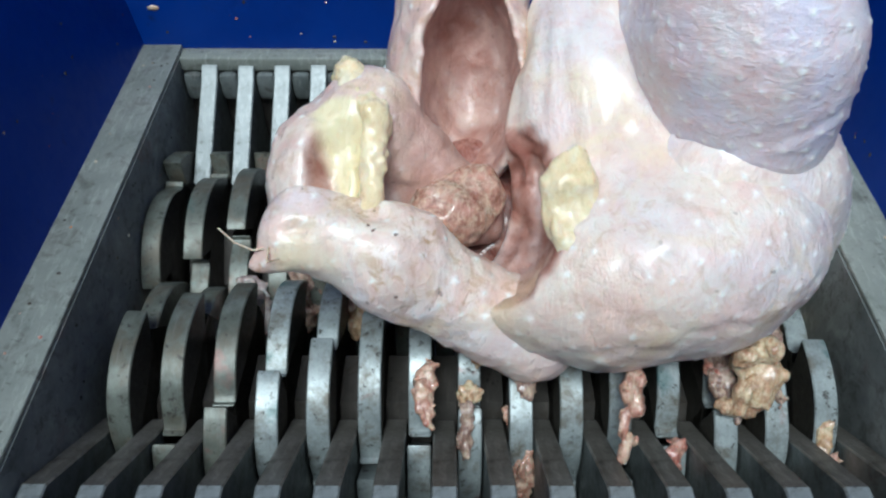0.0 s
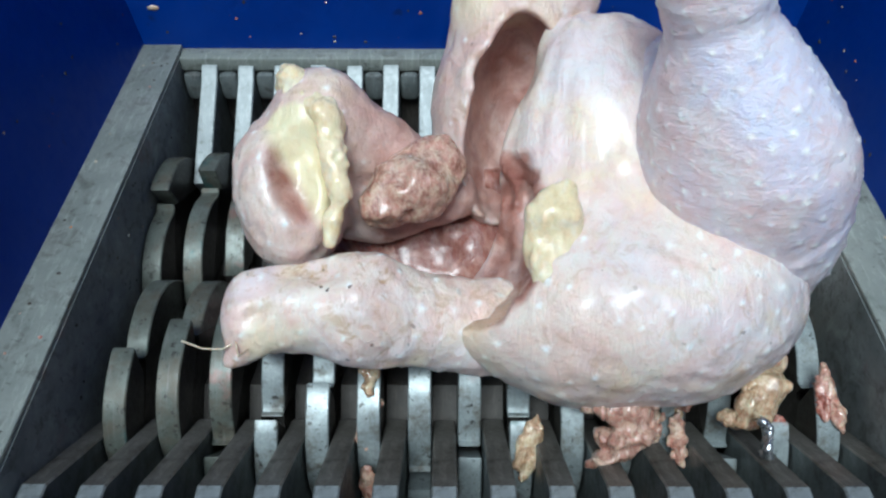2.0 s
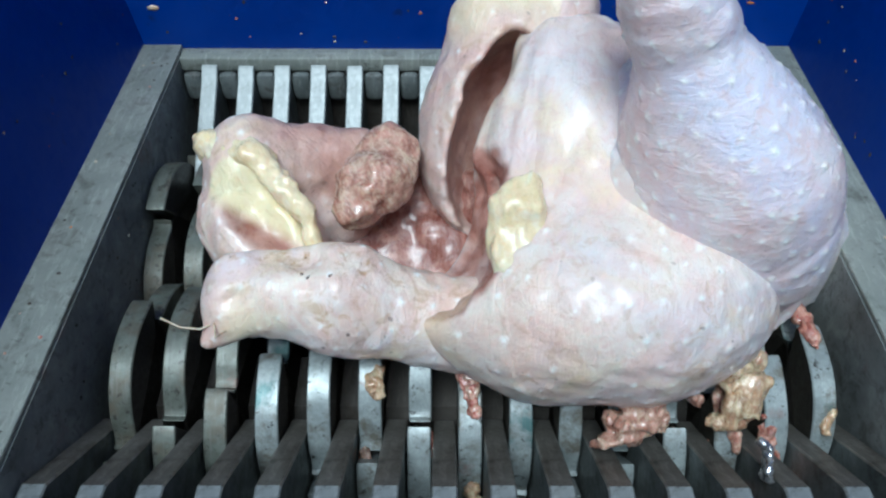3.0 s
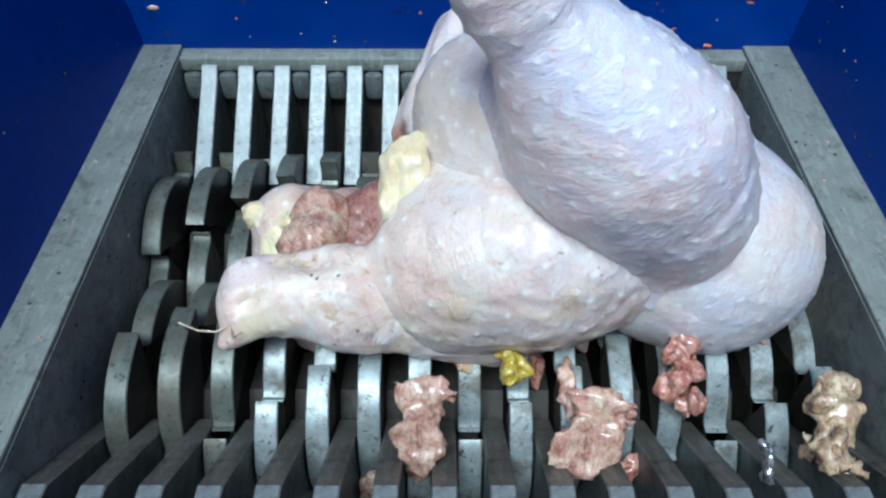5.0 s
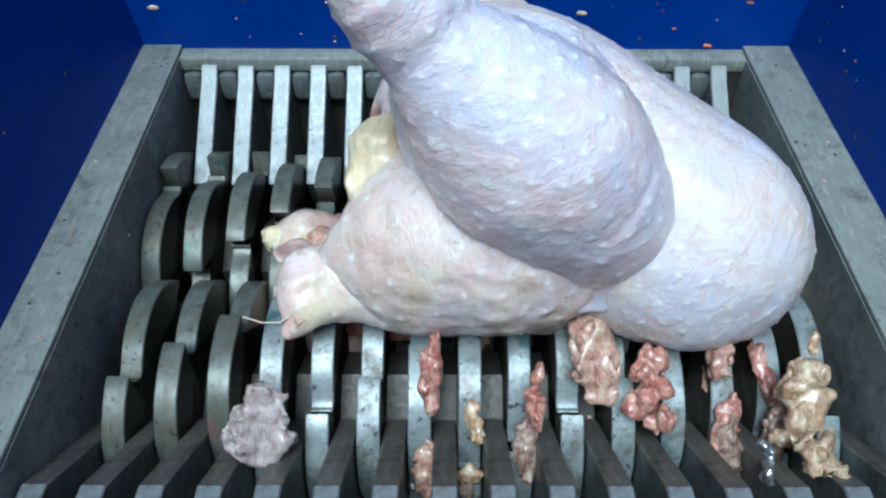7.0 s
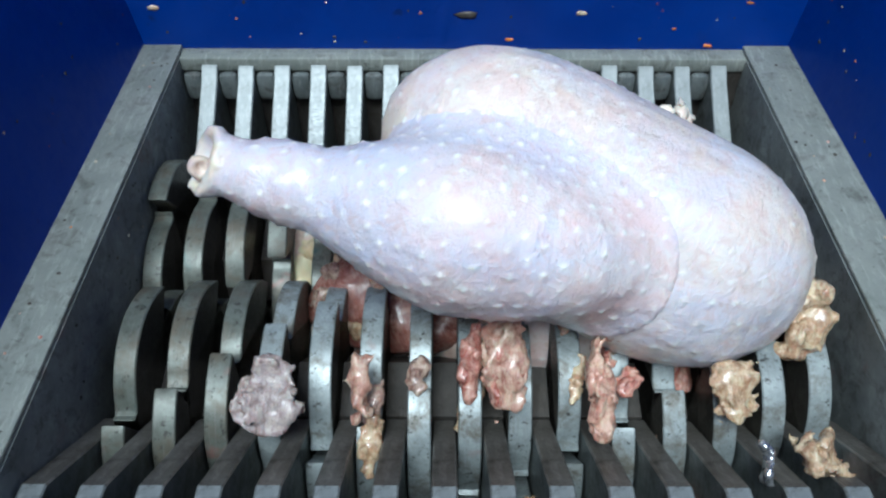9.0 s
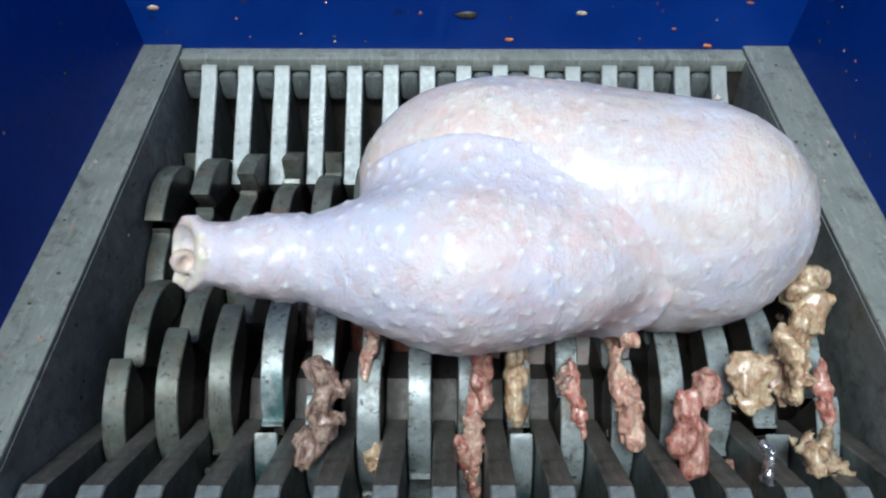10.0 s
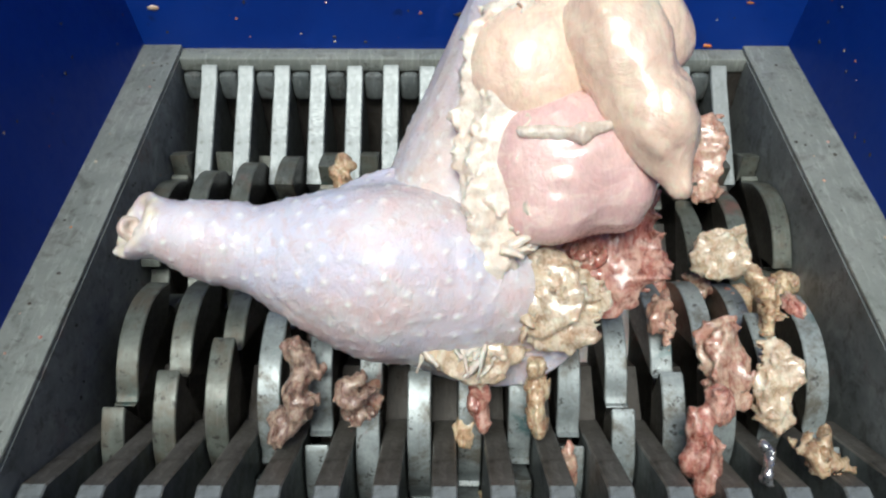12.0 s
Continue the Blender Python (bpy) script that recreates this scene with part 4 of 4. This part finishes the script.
    carry("tail",
          (0, -0.0133, -0.0035, 0.015, 0, 0, -16),
          (0.5, -0.0158, -0.0059, 0.015, 0, 0, -12),
          (0.8, -0.0059, -0.0294, 0.015, 0, 0, 16),
          (1.0, -0.0072, -0.0220, 0.015, 0, 0, 6),
          (1.2, -0.0146, -0.0269, 0.015, 0, 0, 8),
          (1.5, -0.0232, -0.0195, 0.015, 0, 0, 2),
          (2.0, -0.0294, -0.0220, 0.015, 0, 0, 4),
          (2.5, -0.0355, -0.0220, 0.015, 0, 0, 2),
          (3.2, -0.0386, -0.0173, 0.01, 0, 0, 0),
          (4.8, -0.0376, -0.0180, -0.005, 0, 0, 2),
          (5.5, -0.0350, -0.0193, -0.005, 0, 0, 4),
          (6.5, -0.0226, -0.0118, -0.015, 0, 0, 6),
          (7.2, -0.0120, -0.0093, -0.02, 0, 0, 8),
          (8.8, -0.0285, -0.0335, -0.11, 0, 0, 8),
          (12, -0.0303, -0.0429, -0.14, 0, 0, 8))
    carry("wing_stump",
          (0, -0.0520, 0.0395, -0.005, 0, 0, -8),
          (1.5, -0.0625, 0.0382, -0.005, 0, 0, 0),
          (2.0, -0.0690, 0.0356, -0.005, 0, 0, 5),
          (2.5, -0.0837, 0.0189, -0.012, 0, 0, 24),
          (3.2, -0.0901, 0.0140, -0.022, 0, 0, 38),
          (4.8, -0.0767, -0.0118, -0.06, 0, 0, 40),
          (7.2, -0.0759, -0.0268, -0.11, 0, 0, 40),
          (12, -0.0808, -0.0357, -0.14, 0, 0, 40))
    carry("skin_arch",
          (0, 0.0003, 0.0875, -0.02, 0, 0, 4),
          (1.5, 0.0234, 0.0752, -0.02, 0, 0, 0),
          (2.5, 0.0210, 0.0679, -0.025, 0, 0, -4),
          (3.2, 0.0155, 0.0638, -0.025, 0, 0, -8),
          (5.0, 0.0048, 0.0361, -0.055, 0, 0, -10),
          (7.2, 0.0052, 0.0198, -0.09, 0, 0, -10),
          (12, 0.0058, -0.0032, -0.14, 0, 0, -10))
    carry("offal",
          (0, 0.0016, 0.0159, -0.005, 0, 0, 0),
          (1.5, -0.0139, 0.0157, 0.0, 0, 0, 0),
          (2.5, -0.0207, 0.0395, -0.005, 0, 0, 20),
          (3.2, -0.0387, 0.0258, -0.015, 0, 0, 30),
          (4.8, -0.0672, 0.0032, -0.04, 0, 0, 40),
          (5.5, -0.0666, 0.0003, -0.045, 0, 0, 40),
          (7.2, -0.0726, -0.0191, -0.09, 0, 0, 40),
          (12, -0.0808, -0.0357, -0.14, 0, 0, 40))
    carry("rib_meat",
          (0, 0.0048, 0.0245, -0.06, 0, 0, 10),
          (1.5, -0.0072, 0.0124, -0.06, 0, 0, 10),
          (3.2, -0.0254, 0.0094, -0.06, 0, 0, 10),
          (4.8, -0.0310, 0.0033, -0.055, 0, 0, 20),
          (5.5, -0.0257, -0.0028, -0.065, 0, 0, 20),
          (7.2, -0.0203, -0.0123, -0.08, 0, 0, 20),
          (12, -0.0231, -0.0357, -0.14, 0, 0, 20))
    carry("breast",
          (0, 0.1379, 0.0127, -0.07, 0, 0, 0),
          (8.8, 0.0900, -0.0050, -0.09, 0, 0, 0),
          (9.5, 0.1050, 0.0050, -0.07, 0, 0, -5),
          (10.0, 0.1160, 0.0160, -0.045, 0, 0, -8),
          (10.5, 0.1190, 0.0270, -0.022, 0, 0, -14),
          (11.0, 0.0960, 0.0520, 0.010, 0, 0, -4),
          (11.5, 0.0600, 0.0640, 0.030, 0, 0, 5),
          (12, 0.0520, 0.0620, 0.026, 0, 0, 8))
    carry("fillet",
          (0, 0.1379, 0.0127, -0.07, 0, 0, 0),
          (9.5, 0.1145, 0.0128, -0.075, 0, 0, 0),
          (10.0, 0.1300, 0.0125, -0.065, 0, 0, 0),
          (10.5, 0.1480, 0.0340, -0.035, 0, 0, -20),
          (11.0, 0.1263, 0.0474, 0.03, 0, 0, -10),
          (11.5, 0.0800, 0.0580, 0.045, 0, 0, 0),
          (12, 0.0790, 0.0600, 0.036, 0, 0, 4))
    carry("red_shred",
          (0, 0.1412, -0.0028, -0.08, 0, 0, 0),
          (9.8, 0.1159, -0.0028, -0.08, 0, 0, 0),
          (11.0, 0.1108, -0.0081, -0.03, 0, 0, 0),
          (11.5, 0.0891, -0.0024, -0.01, 0, 0, 0),
          (12, 0.0700, 0.0020, 0.0, 0, 0, 0))
    carry("pale_shred",
          (0, 0.1317, -0.0028, -0.08, 0, 0, 0),
          (10.5, 0.0977, -0.0028, -0.07, 0, 0, 0),
          (11.0, 0.0752, 0.0003, -0.02, 0, 0, 0),
          (11.5, 0.0541, -0.0123, 0.01, 0, 0, 0),
          (12, 0.0428, -0.0192, 0.02, 0, 0, 10))
    carry("low_shred",
          (0, 0.0684, -0.0123, -0.08, 0, 0, 0),
          (10.5, 0.0513, -0.0121, -0.07, 0, 0, -20),
          (11.5, 0.0201, -0.0315, -0.01, 0, 0, -20),
          (12, 0.0015, -0.0368, 0.015, 0, 0, -30))
    carry("collar",
          (0, 0.1287, 0.0127, -0.07, 0, 0, 0),
          (9.5, 0.1181, 0.0182, -0.055, 0, 0, 0),
          (10.0, 0.1347, 0.0214, -0.06, 0, 0, -4),
          (10.5, 0.1435, 0.0286, -0.035, 0, 0, 2),
          (11.0, 0.0954, 0.0528, 0.01, 0, 0, 4),
          (11.5, 0.0300, 0.0440, 0.028, 0, 0, 4),
          (12, 0.0225, 0.0470, 0.030, 0, 0, -6))

    def slide(name, *rows):
        walk(SCRAPS[name], [(t, pose(x, y, z, 43.5, 0, turn)) for t, x, y, z, turn in rows])

    slide("bony",
          (0, 0.0822, 0.1822, -0.0175, -10),
          (0.5, 0.0812, 0.1819, -0.0175, 6),
          (1, 0.0787, 0.1785, -0.0179, 1),
          (1.5, 0.0892, 0.1747, -0.0177, -4),
          (1.8, 0.0891, 0.1614, -0.0149, -9),
          (2.3, 0.1206, 0.2784, -0.0624, 0),
          (12, 0.1206, 0.2784, -0.0624, 0))
    slide("mince",
          (0, 0.1076, 0.2784, -0.0624, 0),
          (1.6, 0.1109, 0.2784, -0.0624, 0),
          (2, 0.0841, 0.1782, -0.0180, 1),
          (2.5, 0.0849, 0.1782, -0.0180, -4),
          (3, 0.0893, 0.1841, -0.0172, -9),
          (3.2, 0.0921, 0.1889, -0.0166, 7),
          (4, 0.1053, 0.2070, -0.0138, 2),
          (4.8, 0.1114, 0.2115, -0.0130, -3),
          (5.2, 0.1384, 0.2784, -0.0624, 0),
          (12, 0.1384, 0.2784, -0.0624, 0))
    slide("beige",
          (0, 0.1414, 0.1986, -0.0152, -10),
          (0.5, 0.1375, 0.1930, -0.0160, 6),
          (1, 0.1330, 0.1889, -0.0166, 1),
          (1.5, 0.1472, 0.2070, -0.0138, -4),
          (2, 0.1413, 0.1930, -0.0160, -9),
          (2.5, 0.1479, 0.2155, -0.0123, 7),
          (3, 0.1339, 0.1930, -0.0160, 2),
          (3.2, 0.1366, 0.1980, -0.0153, -3),
          (4, 0.1567, 0.1930, -0.0160, -8),
          (4.8, 0.1735, 0.1809, -0.0176, 8),
          (5.5, 0.1630, 0.1782, -0.0180, 3),
          (6, 0.1625, 0.1827, -0.0174, -2),
          (6.5, 0.1637, 0.1860, -0.0170, -7),
          (7.2, 0.1594, 0.1860, -0.0170, 9),
          (8, 0.1641, 0.2014, -0.0147, 4),
          (8.8, 0.1691, 0.2184, -0.0118, -1),
          (9, 0.1734, 0.2289, -0.0122, -6),
          (9.5, 0.1773, 0.2324, -0.0123, 10),
          (10, 0.1772, 0.2390, -0.0139, 5),
          (10.5, 0.1783, 0.2526, -0.0170, 0),
          (11, 0.1919, 0.2784, -0.0624, 0),
          (12, 0.1919, 0.2784, -0.0624, 0))
    slide("stuck",
          (0, 0.2120, 0.2784, -0.0624, 0),
          (3.2, 0.2120, 0.2784, -0.0624, 0),
          (4.4, 0.1635, 0.1706, -0.0169, 1),
          (5, 0.1639, 0.1629, -0.0152, -4),
          (5.5, 0.1573, 0.1614, -0.0149, -9),
          (12, 0.1581, 0.1623, -0.0151, 7))
    slide("tin",
          (0, 0.1854, 0.2784, -0.0624, 0),
          (1.6, 0.1854, 0.2784, -0.0624, 0),
          (2.1, 0.1345, 0.1565, -0.0130, 1),
          (12, 0.1340, 0.1542, -0.0121, -4))
    slide("knuckle",
          (0, 0.0837, 0.2784, -0.0624, 0),
          (3.2, 0.0837, 0.2784, -0.0624, 0),
          (4.2, 0.0661, 0.1930, -0.0160, 1),
          (4.8, 0.0634, 0.1715, -0.0171, -4),
          (5, 0.0639, 0.1715, -0.0171, -9),
          (5.5, 0.0748, 0.1744, -0.0176, 7),
          (6, 0.0699, 0.1762, -0.0180, 2),
          (6.5, 0.0688, 0.1903, -0.0164, -3),
          (7, 0.0882, 0.2784, -0.0624, 0),
          (12, 0.0882, 0.2784, -0.0624, 0))
    slide("strip",
          (0, 0.0202, 0.2784, -0.0624, 0),
          (4.6, 0.0104, 0.2784, -0.0624, 0),
          (5, -0.0094, 0.1782, -0.0180, 1),
          (5.5, 0.0032, 0.2042, -0.0143, -4),
          (6, 0.0151, 0.1809, -0.0176, -9),
          (6.5, 0.0181, 0.1980, -0.0153, 7),
          (7, 0.0202, 0.2784, -0.0624, 0),
          (12, 0.0202, 0.2784, -0.0624, 0))
    slide("red",
          (0, 0.0493, 0.2784, -0.0624, 0),
          (4.8, 0.0526, 0.2784, -0.0624, 0),
          (5.2, 0.0406, 0.1795, -0.0178, 1),
          (5.5, 0.0410, 0.1930, -0.0160, -4),
          (6.5, 0.0371, 0.2042, -0.0143, -9),
          (7, 0.0413, 0.1903, -0.0164, 7),
          (7.2, 0.0409, 0.1849, -0.0171, 2),
          (8, 0.0623, 0.2784, -0.0624, 0),
          (8.6, 0.0688, 0.2784, -0.0624, 0),
          (9, 0.0239, 0.2014, -0.0147, 8),
          (9.5, 0.0510, 0.2155, -0.0123, 3),
          (9.9, 0.0623, 0.2784, -0.0624, 0),
          (12, 0.0623, 0.2784, -0.0624, 0))
    slide("red_big",
          (0, 0.1368, 0.2784, -0.0624, 0),
          (4.6, 0.1368, 0.2784, -0.0624, 0),
          (5, 0.1083, 0.2014, -0.0147, 1),
          (5.5, 0.1081, 0.1862, -0.0170, -4),
          (6, 0.1114, 0.1903, -0.0164, -9),
          (6.5, 0.0970, 0.2042, -0.0143, 7),
          (7, 0.0927, 0.1930, -0.0160, 2),
          (7.6, 0.1174, 0.2784, -0.0624, 0),
          (12, 0.1174, 0.2784, -0.0624, 0))
    slide("offal",
          (0, -0.1094, 0.2784, -0.0624, 0),
          (5.6, -0.1094, 0.2784, -0.0624, 0),
          (6.2, -0.0816, 0.1548, -0.0124, 1),
          (6.5, -0.0788, 0.1753, -0.0178, -4),
          (7, -0.0785, 0.1762, -0.0180, -9),
          (7.2, -0.0733, 0.1843, -0.0172, 7),
          (8, -0.0785, 0.1737, -0.0175, 2),
          (8.8, -0.0752, 0.1849, -0.0171, -3),
          (9, -0.0771, 0.1903, -0.0164, -8),
          (9.3, -0.0737, 0.2042, -0.0143, 8),
          (9.6, -0.0697, 0.2254, -0.0121, 3),
          (10, -0.0738, 0.2784, -0.0624, 0),
          (12, -0.0738, 0.2784, -0.0624, 0))
    slide("brown",
          (0, -0.0803, 0.2784, -0.0624, 0),
          (9.2, -0.0608, 0.2784, -0.0624, 0),
          (9.7, -0.0593, 0.1614, -0.0149, 1),
          (10, -0.0541, 0.1809, -0.0176, -4),
          (10.3, -0.0659, 0.1722, -0.0172, -9),
          (10.5, -0.0642, 0.1690, -0.0166, 7),
          (11, -0.0616, 0.1876, -0.0168, 2),
          (11.5, -0.0732, 0.1795, -0.0178, -3),
          (12, -0.0662, 0.1903, -0.0164, -8))
    slide("dark",
          (0, -0.0511, 0.2784, -0.0624, 0),
          (6, -0.0608, 0.2784, -0.0624, 0),
          (6.5, -0.0561, 0.1917, -0.0162, 1),
          (6.8, -0.0673, 0.2784, -0.0624, 0),
          (11, -0.0544, 0.2784, -0.0624, 0),
          (11.5, -0.0396, 0.1675, -0.0163, 7),
          (12, -0.0387, 0.1870, -0.0169, 2))
    slide("mid_red",
          (0, 0.0169, 0.2784, -0.0624, 0),
          (6.6, 0.0169, 0.2784, -0.0624, 0),
          (7, -0.0072, 0.2014, -0.0147, 1),
          (7.2, -0.0073, 0.2070, -0.0138, -4),
          (7.7, 0.0040, 0.2784, -0.0624, 0),
          (8.3, 0.0169, 0.2784, -0.0624, 0),
          (8.8, 0.0130, 0.2014, -0.0147, 2),
          (9, 0.0110, 0.2070, -0.0138, -3),
          (9.5, 0.0146, 0.1917, -0.0162, -8),
          (10, 0.0162, 0.2042, -0.0143, 8),
          (10.4, 0.0202, 0.2784, -0.0624, 0),
          (11, 0.0202, 0.2784, -0.0624, 0),
          (11.5, 0.0134, 0.1930, -0.0160, -7),
          (12, 0.0146, 0.1930, -0.0160, 9))
    slide("mid_pale",
          (0, 0.0477, 0.2784, -0.0624, 0),
          (6, 0.0477, 0.2784, -0.0624, 0),
          (6.5, 0.0306, 0.2042, -0.0143, 1),
          (7, 0.0380, 0.2784, -0.0624, 0),
          (9, 0.0428, 0.2784, -0.0624, 0),
          (9.5, 0.0379, 0.1958, -0.0156, 7),
          (10, 0.0304, 0.2014, -0.0147, 2),
          (10.5, 0.0319, 0.2042, -0.0143, -3),
          (11, 0.0287, 0.1930, -0.0160, -8),
          (11.5, 0.0371, 0.2042, -0.0143, 8),
          (12, 0.0397, 0.1958, -0.0156, 3))
    slide("long",
          (0, 0.1044, 0.2784, -0.0624, 0),
          (8.4, 0.0817, 0.2784, -0.0624, 0),
          (8.8, 0.0623, 0.1958, -0.0156, 1),
          (9, 0.0707, 0.1972, -0.0154, -4),
          (9.5, 0.0840, 0.2042, -0.0143, -9),
          (10, 0.0809, 0.1930, -0.0160, 7),
          (10.5, 0.0863, 0.1986, -0.0152, 2),
          (11, 0.0646, 0.1930, -0.0160, -3),
          (11.5, 0.0850, 0.2784, -0.0624, 0),
          (12, 0.0850, 0.2784, -0.0624, 0))
    slide("raw",
          (0, 0.1465, 0.2784, -0.0624, 0),
          (8.8, 0.1336, 0.2784, -0.0624, 0),
          (9.2, 0.1031, 0.1795, -0.0178, 1),
          (9.5, 0.1056, 0.1675, -0.0163, -4),
          (10, 0.1101, 0.1782, -0.0180, -9),
          (10.5, 0.1117, 0.1737, -0.0175, 7),
          (11, 0.1094, 0.1903, -0.0164, 2),
          (11.5, 0.1134, 0.1753, -0.0178, -3),
          (12, 0.1133, 0.1690, -0.0166, -8))
    slide("knob",
          (0, 0.1643, 0.2784, -0.0624, 0),
          (6, 0.1627, 0.2784, -0.0624, 0),
          (6.5, 0.1311, 0.1930, -0.0160, 1),
          (7, 0.1692, 0.2784, -0.0624, 0),
          (8.4, 0.1627, 0.2784, -0.0624, 0),
          (8.8, 0.1268, 0.1944, -0.0158, 7),
          (9, 0.1295, 0.1928, -0.0161, 2),
          (9.5, 0.1323, 0.1782, -0.0180, -3),
          (10, 0.1377, 0.1972, -0.0154, -8),
          (10.5, 0.1341, 0.2070, -0.0138, 8),
          (11, 0.1692, 0.2784, -0.0624, 0),
          (12, 0.1692, 0.2784, -0.0624, 0))
    slide("rim",
          (0, 0.2048, 0.2784, -0.0624, 0),
          (9, 0.2048, 0.2784, -0.0624, 0),
          (9.5, 0.1587, 0.1862, -0.0170, 1),
          (10, 0.1596, 0.2042, -0.0143, -4),
          (10.5, 0.1552, 0.2184, -0.0118, -9),
          (11, 0.1617, 0.2127, -0.0128, 7),
          (11.5, 0.1685, 0.2184, -0.0118, 2),
          (12, 0.1572, 0.2413, -0.0145, -3))
    slide("shin",
          (0, 0.1141, 0.2784, -0.0624, 0),
          (6.5, 0.1141, 0.2784, -0.0624, 0),
          (7, 0.0713, 0.2070, -0.0138, 1),
          (7.2, 0.0719, 0.2127, -0.0128, -4),
          (7.8, 0.0850, 0.2784, -0.0624, 0),
          (8.4, 0.0396, 0.2784, -0.0624, 0),
          (8.8, 0.0306, 0.2042, -0.0143, 2),
          (9, 0.0292, 0.2042, -0.0143, -3),
          (9.5, 0.0380, 0.2784, -0.0624, 0),
          (10.2, 0.1757, 0.2784, -0.0624, 0),
          (10.5, 0.1387, 0.2042, -0.0143, 3),
          (11, 0.1472, 0.2070, -0.0138, -2),
          (11.5, 0.1309, 0.2042, -0.0143, -7),
          (12, 0.1309, 0.2042, -0.0143, 9))
    slide("yellow",
          (0, -0.0479, 0.2784, -0.0624, 0),
          (9.8, -0.0479, 0.2784, -0.0624, 0),
          (10.2, -0.0547, 0.3511, -0.0162, 1),
          (10.5, -0.0499, 0.3565, -0.0142, -4),
          (11, -0.0586, 0.3346, -0.0194, -9),
          (12, -0.0604, 0.3367, -0.0191, 7))
    slide("clear",
          (0, 0.1498, 0.2784, -0.0624, 0),
          (11, 0.1433, 0.2784, -0.0624, 0),
          (11.5, 0.1339, 0.2683, -0.0195, 1),
          (12, 0.1480, 0.2820, -0.0211, -4))
    slide("crumb",
          (0, 0.1012, 0.2784, -0.0624, 0),
          (6.5, 0.1174, 0.2784, -0.0624, 0),
          (7, 0.1263, 0.2070, -0.0138, 1),
          (7.2, 0.1276, 0.2070, -0.0138, -4),
          (7.8, 0.1562, 0.2784, -0.0624, 0),
          (11.2, 0.1141, 0.2784, -0.0624, 0),
          (11.6, 0.0972, 0.2219, -0.0119, 2),
          (12, 0.1025, 0.2324, -0.0123, -3))
    slide("yolk",
          (0, 0.0310, 0.2784, -0.0624, 0),
          (4.3, 0.0310, 0.2784, -0.0624, 0),
          (4.8, 0.0310, 0.2100, -0.0125, 5),
          (5.1, 0.0310, 0.2030, -0.0140, -5),
          (5.5, 0.0300, 0.2784, -0.0624, 0),
          (12, 0.0300, 0.2784, -0.0624, 0))
    slide("tatter",
          (0, 0.1919, 0.2784, -0.0624, 0),
          (10.8, 0.1919, 0.2784, -0.0624, 0),
          (11.4, 0.1545, 0.1849, -0.0171, 1),
          (12, 0.1516, 0.1930, -0.0160, -4))
    slide("gristle",
          (0, 0.1336, 0.2784, -0.0624, 0),
          (11, 0.1271, 0.2784, -0.0624, 0),
          (11.5, 0.1358, 0.3346, -0.0194, 1),
          (12, 0.1520, 0.3511, -0.0162, -4))
    slide("sinew",
          (0, -0.0090, 0.2784, -0.0624, 0),
          (8.4, -0.0284, 0.2784, -0.0624, 0),
          (8.8, -0.0333, 0.2042, -0.0143, 1),
          (9, -0.0378, 0.1930, -0.0160, -4),
          (9.5, -0.0348, 0.2070, -0.0138, -9),
          (9.9, -0.0414, 0.2784, -0.0624, 0),
          (10.3, -0.0155, 0.2784, -0.0624, 0),
          (10.5, -0.0110, 0.1958, -0.0156, -3),
          (11, -0.0096, 0.1903, -0.0164, -8),
          (11.4, -0.0090, 0.2784, -0.0624, 0),
          (12, -0.0090, 0.2784, -0.0624, 0))


motions()
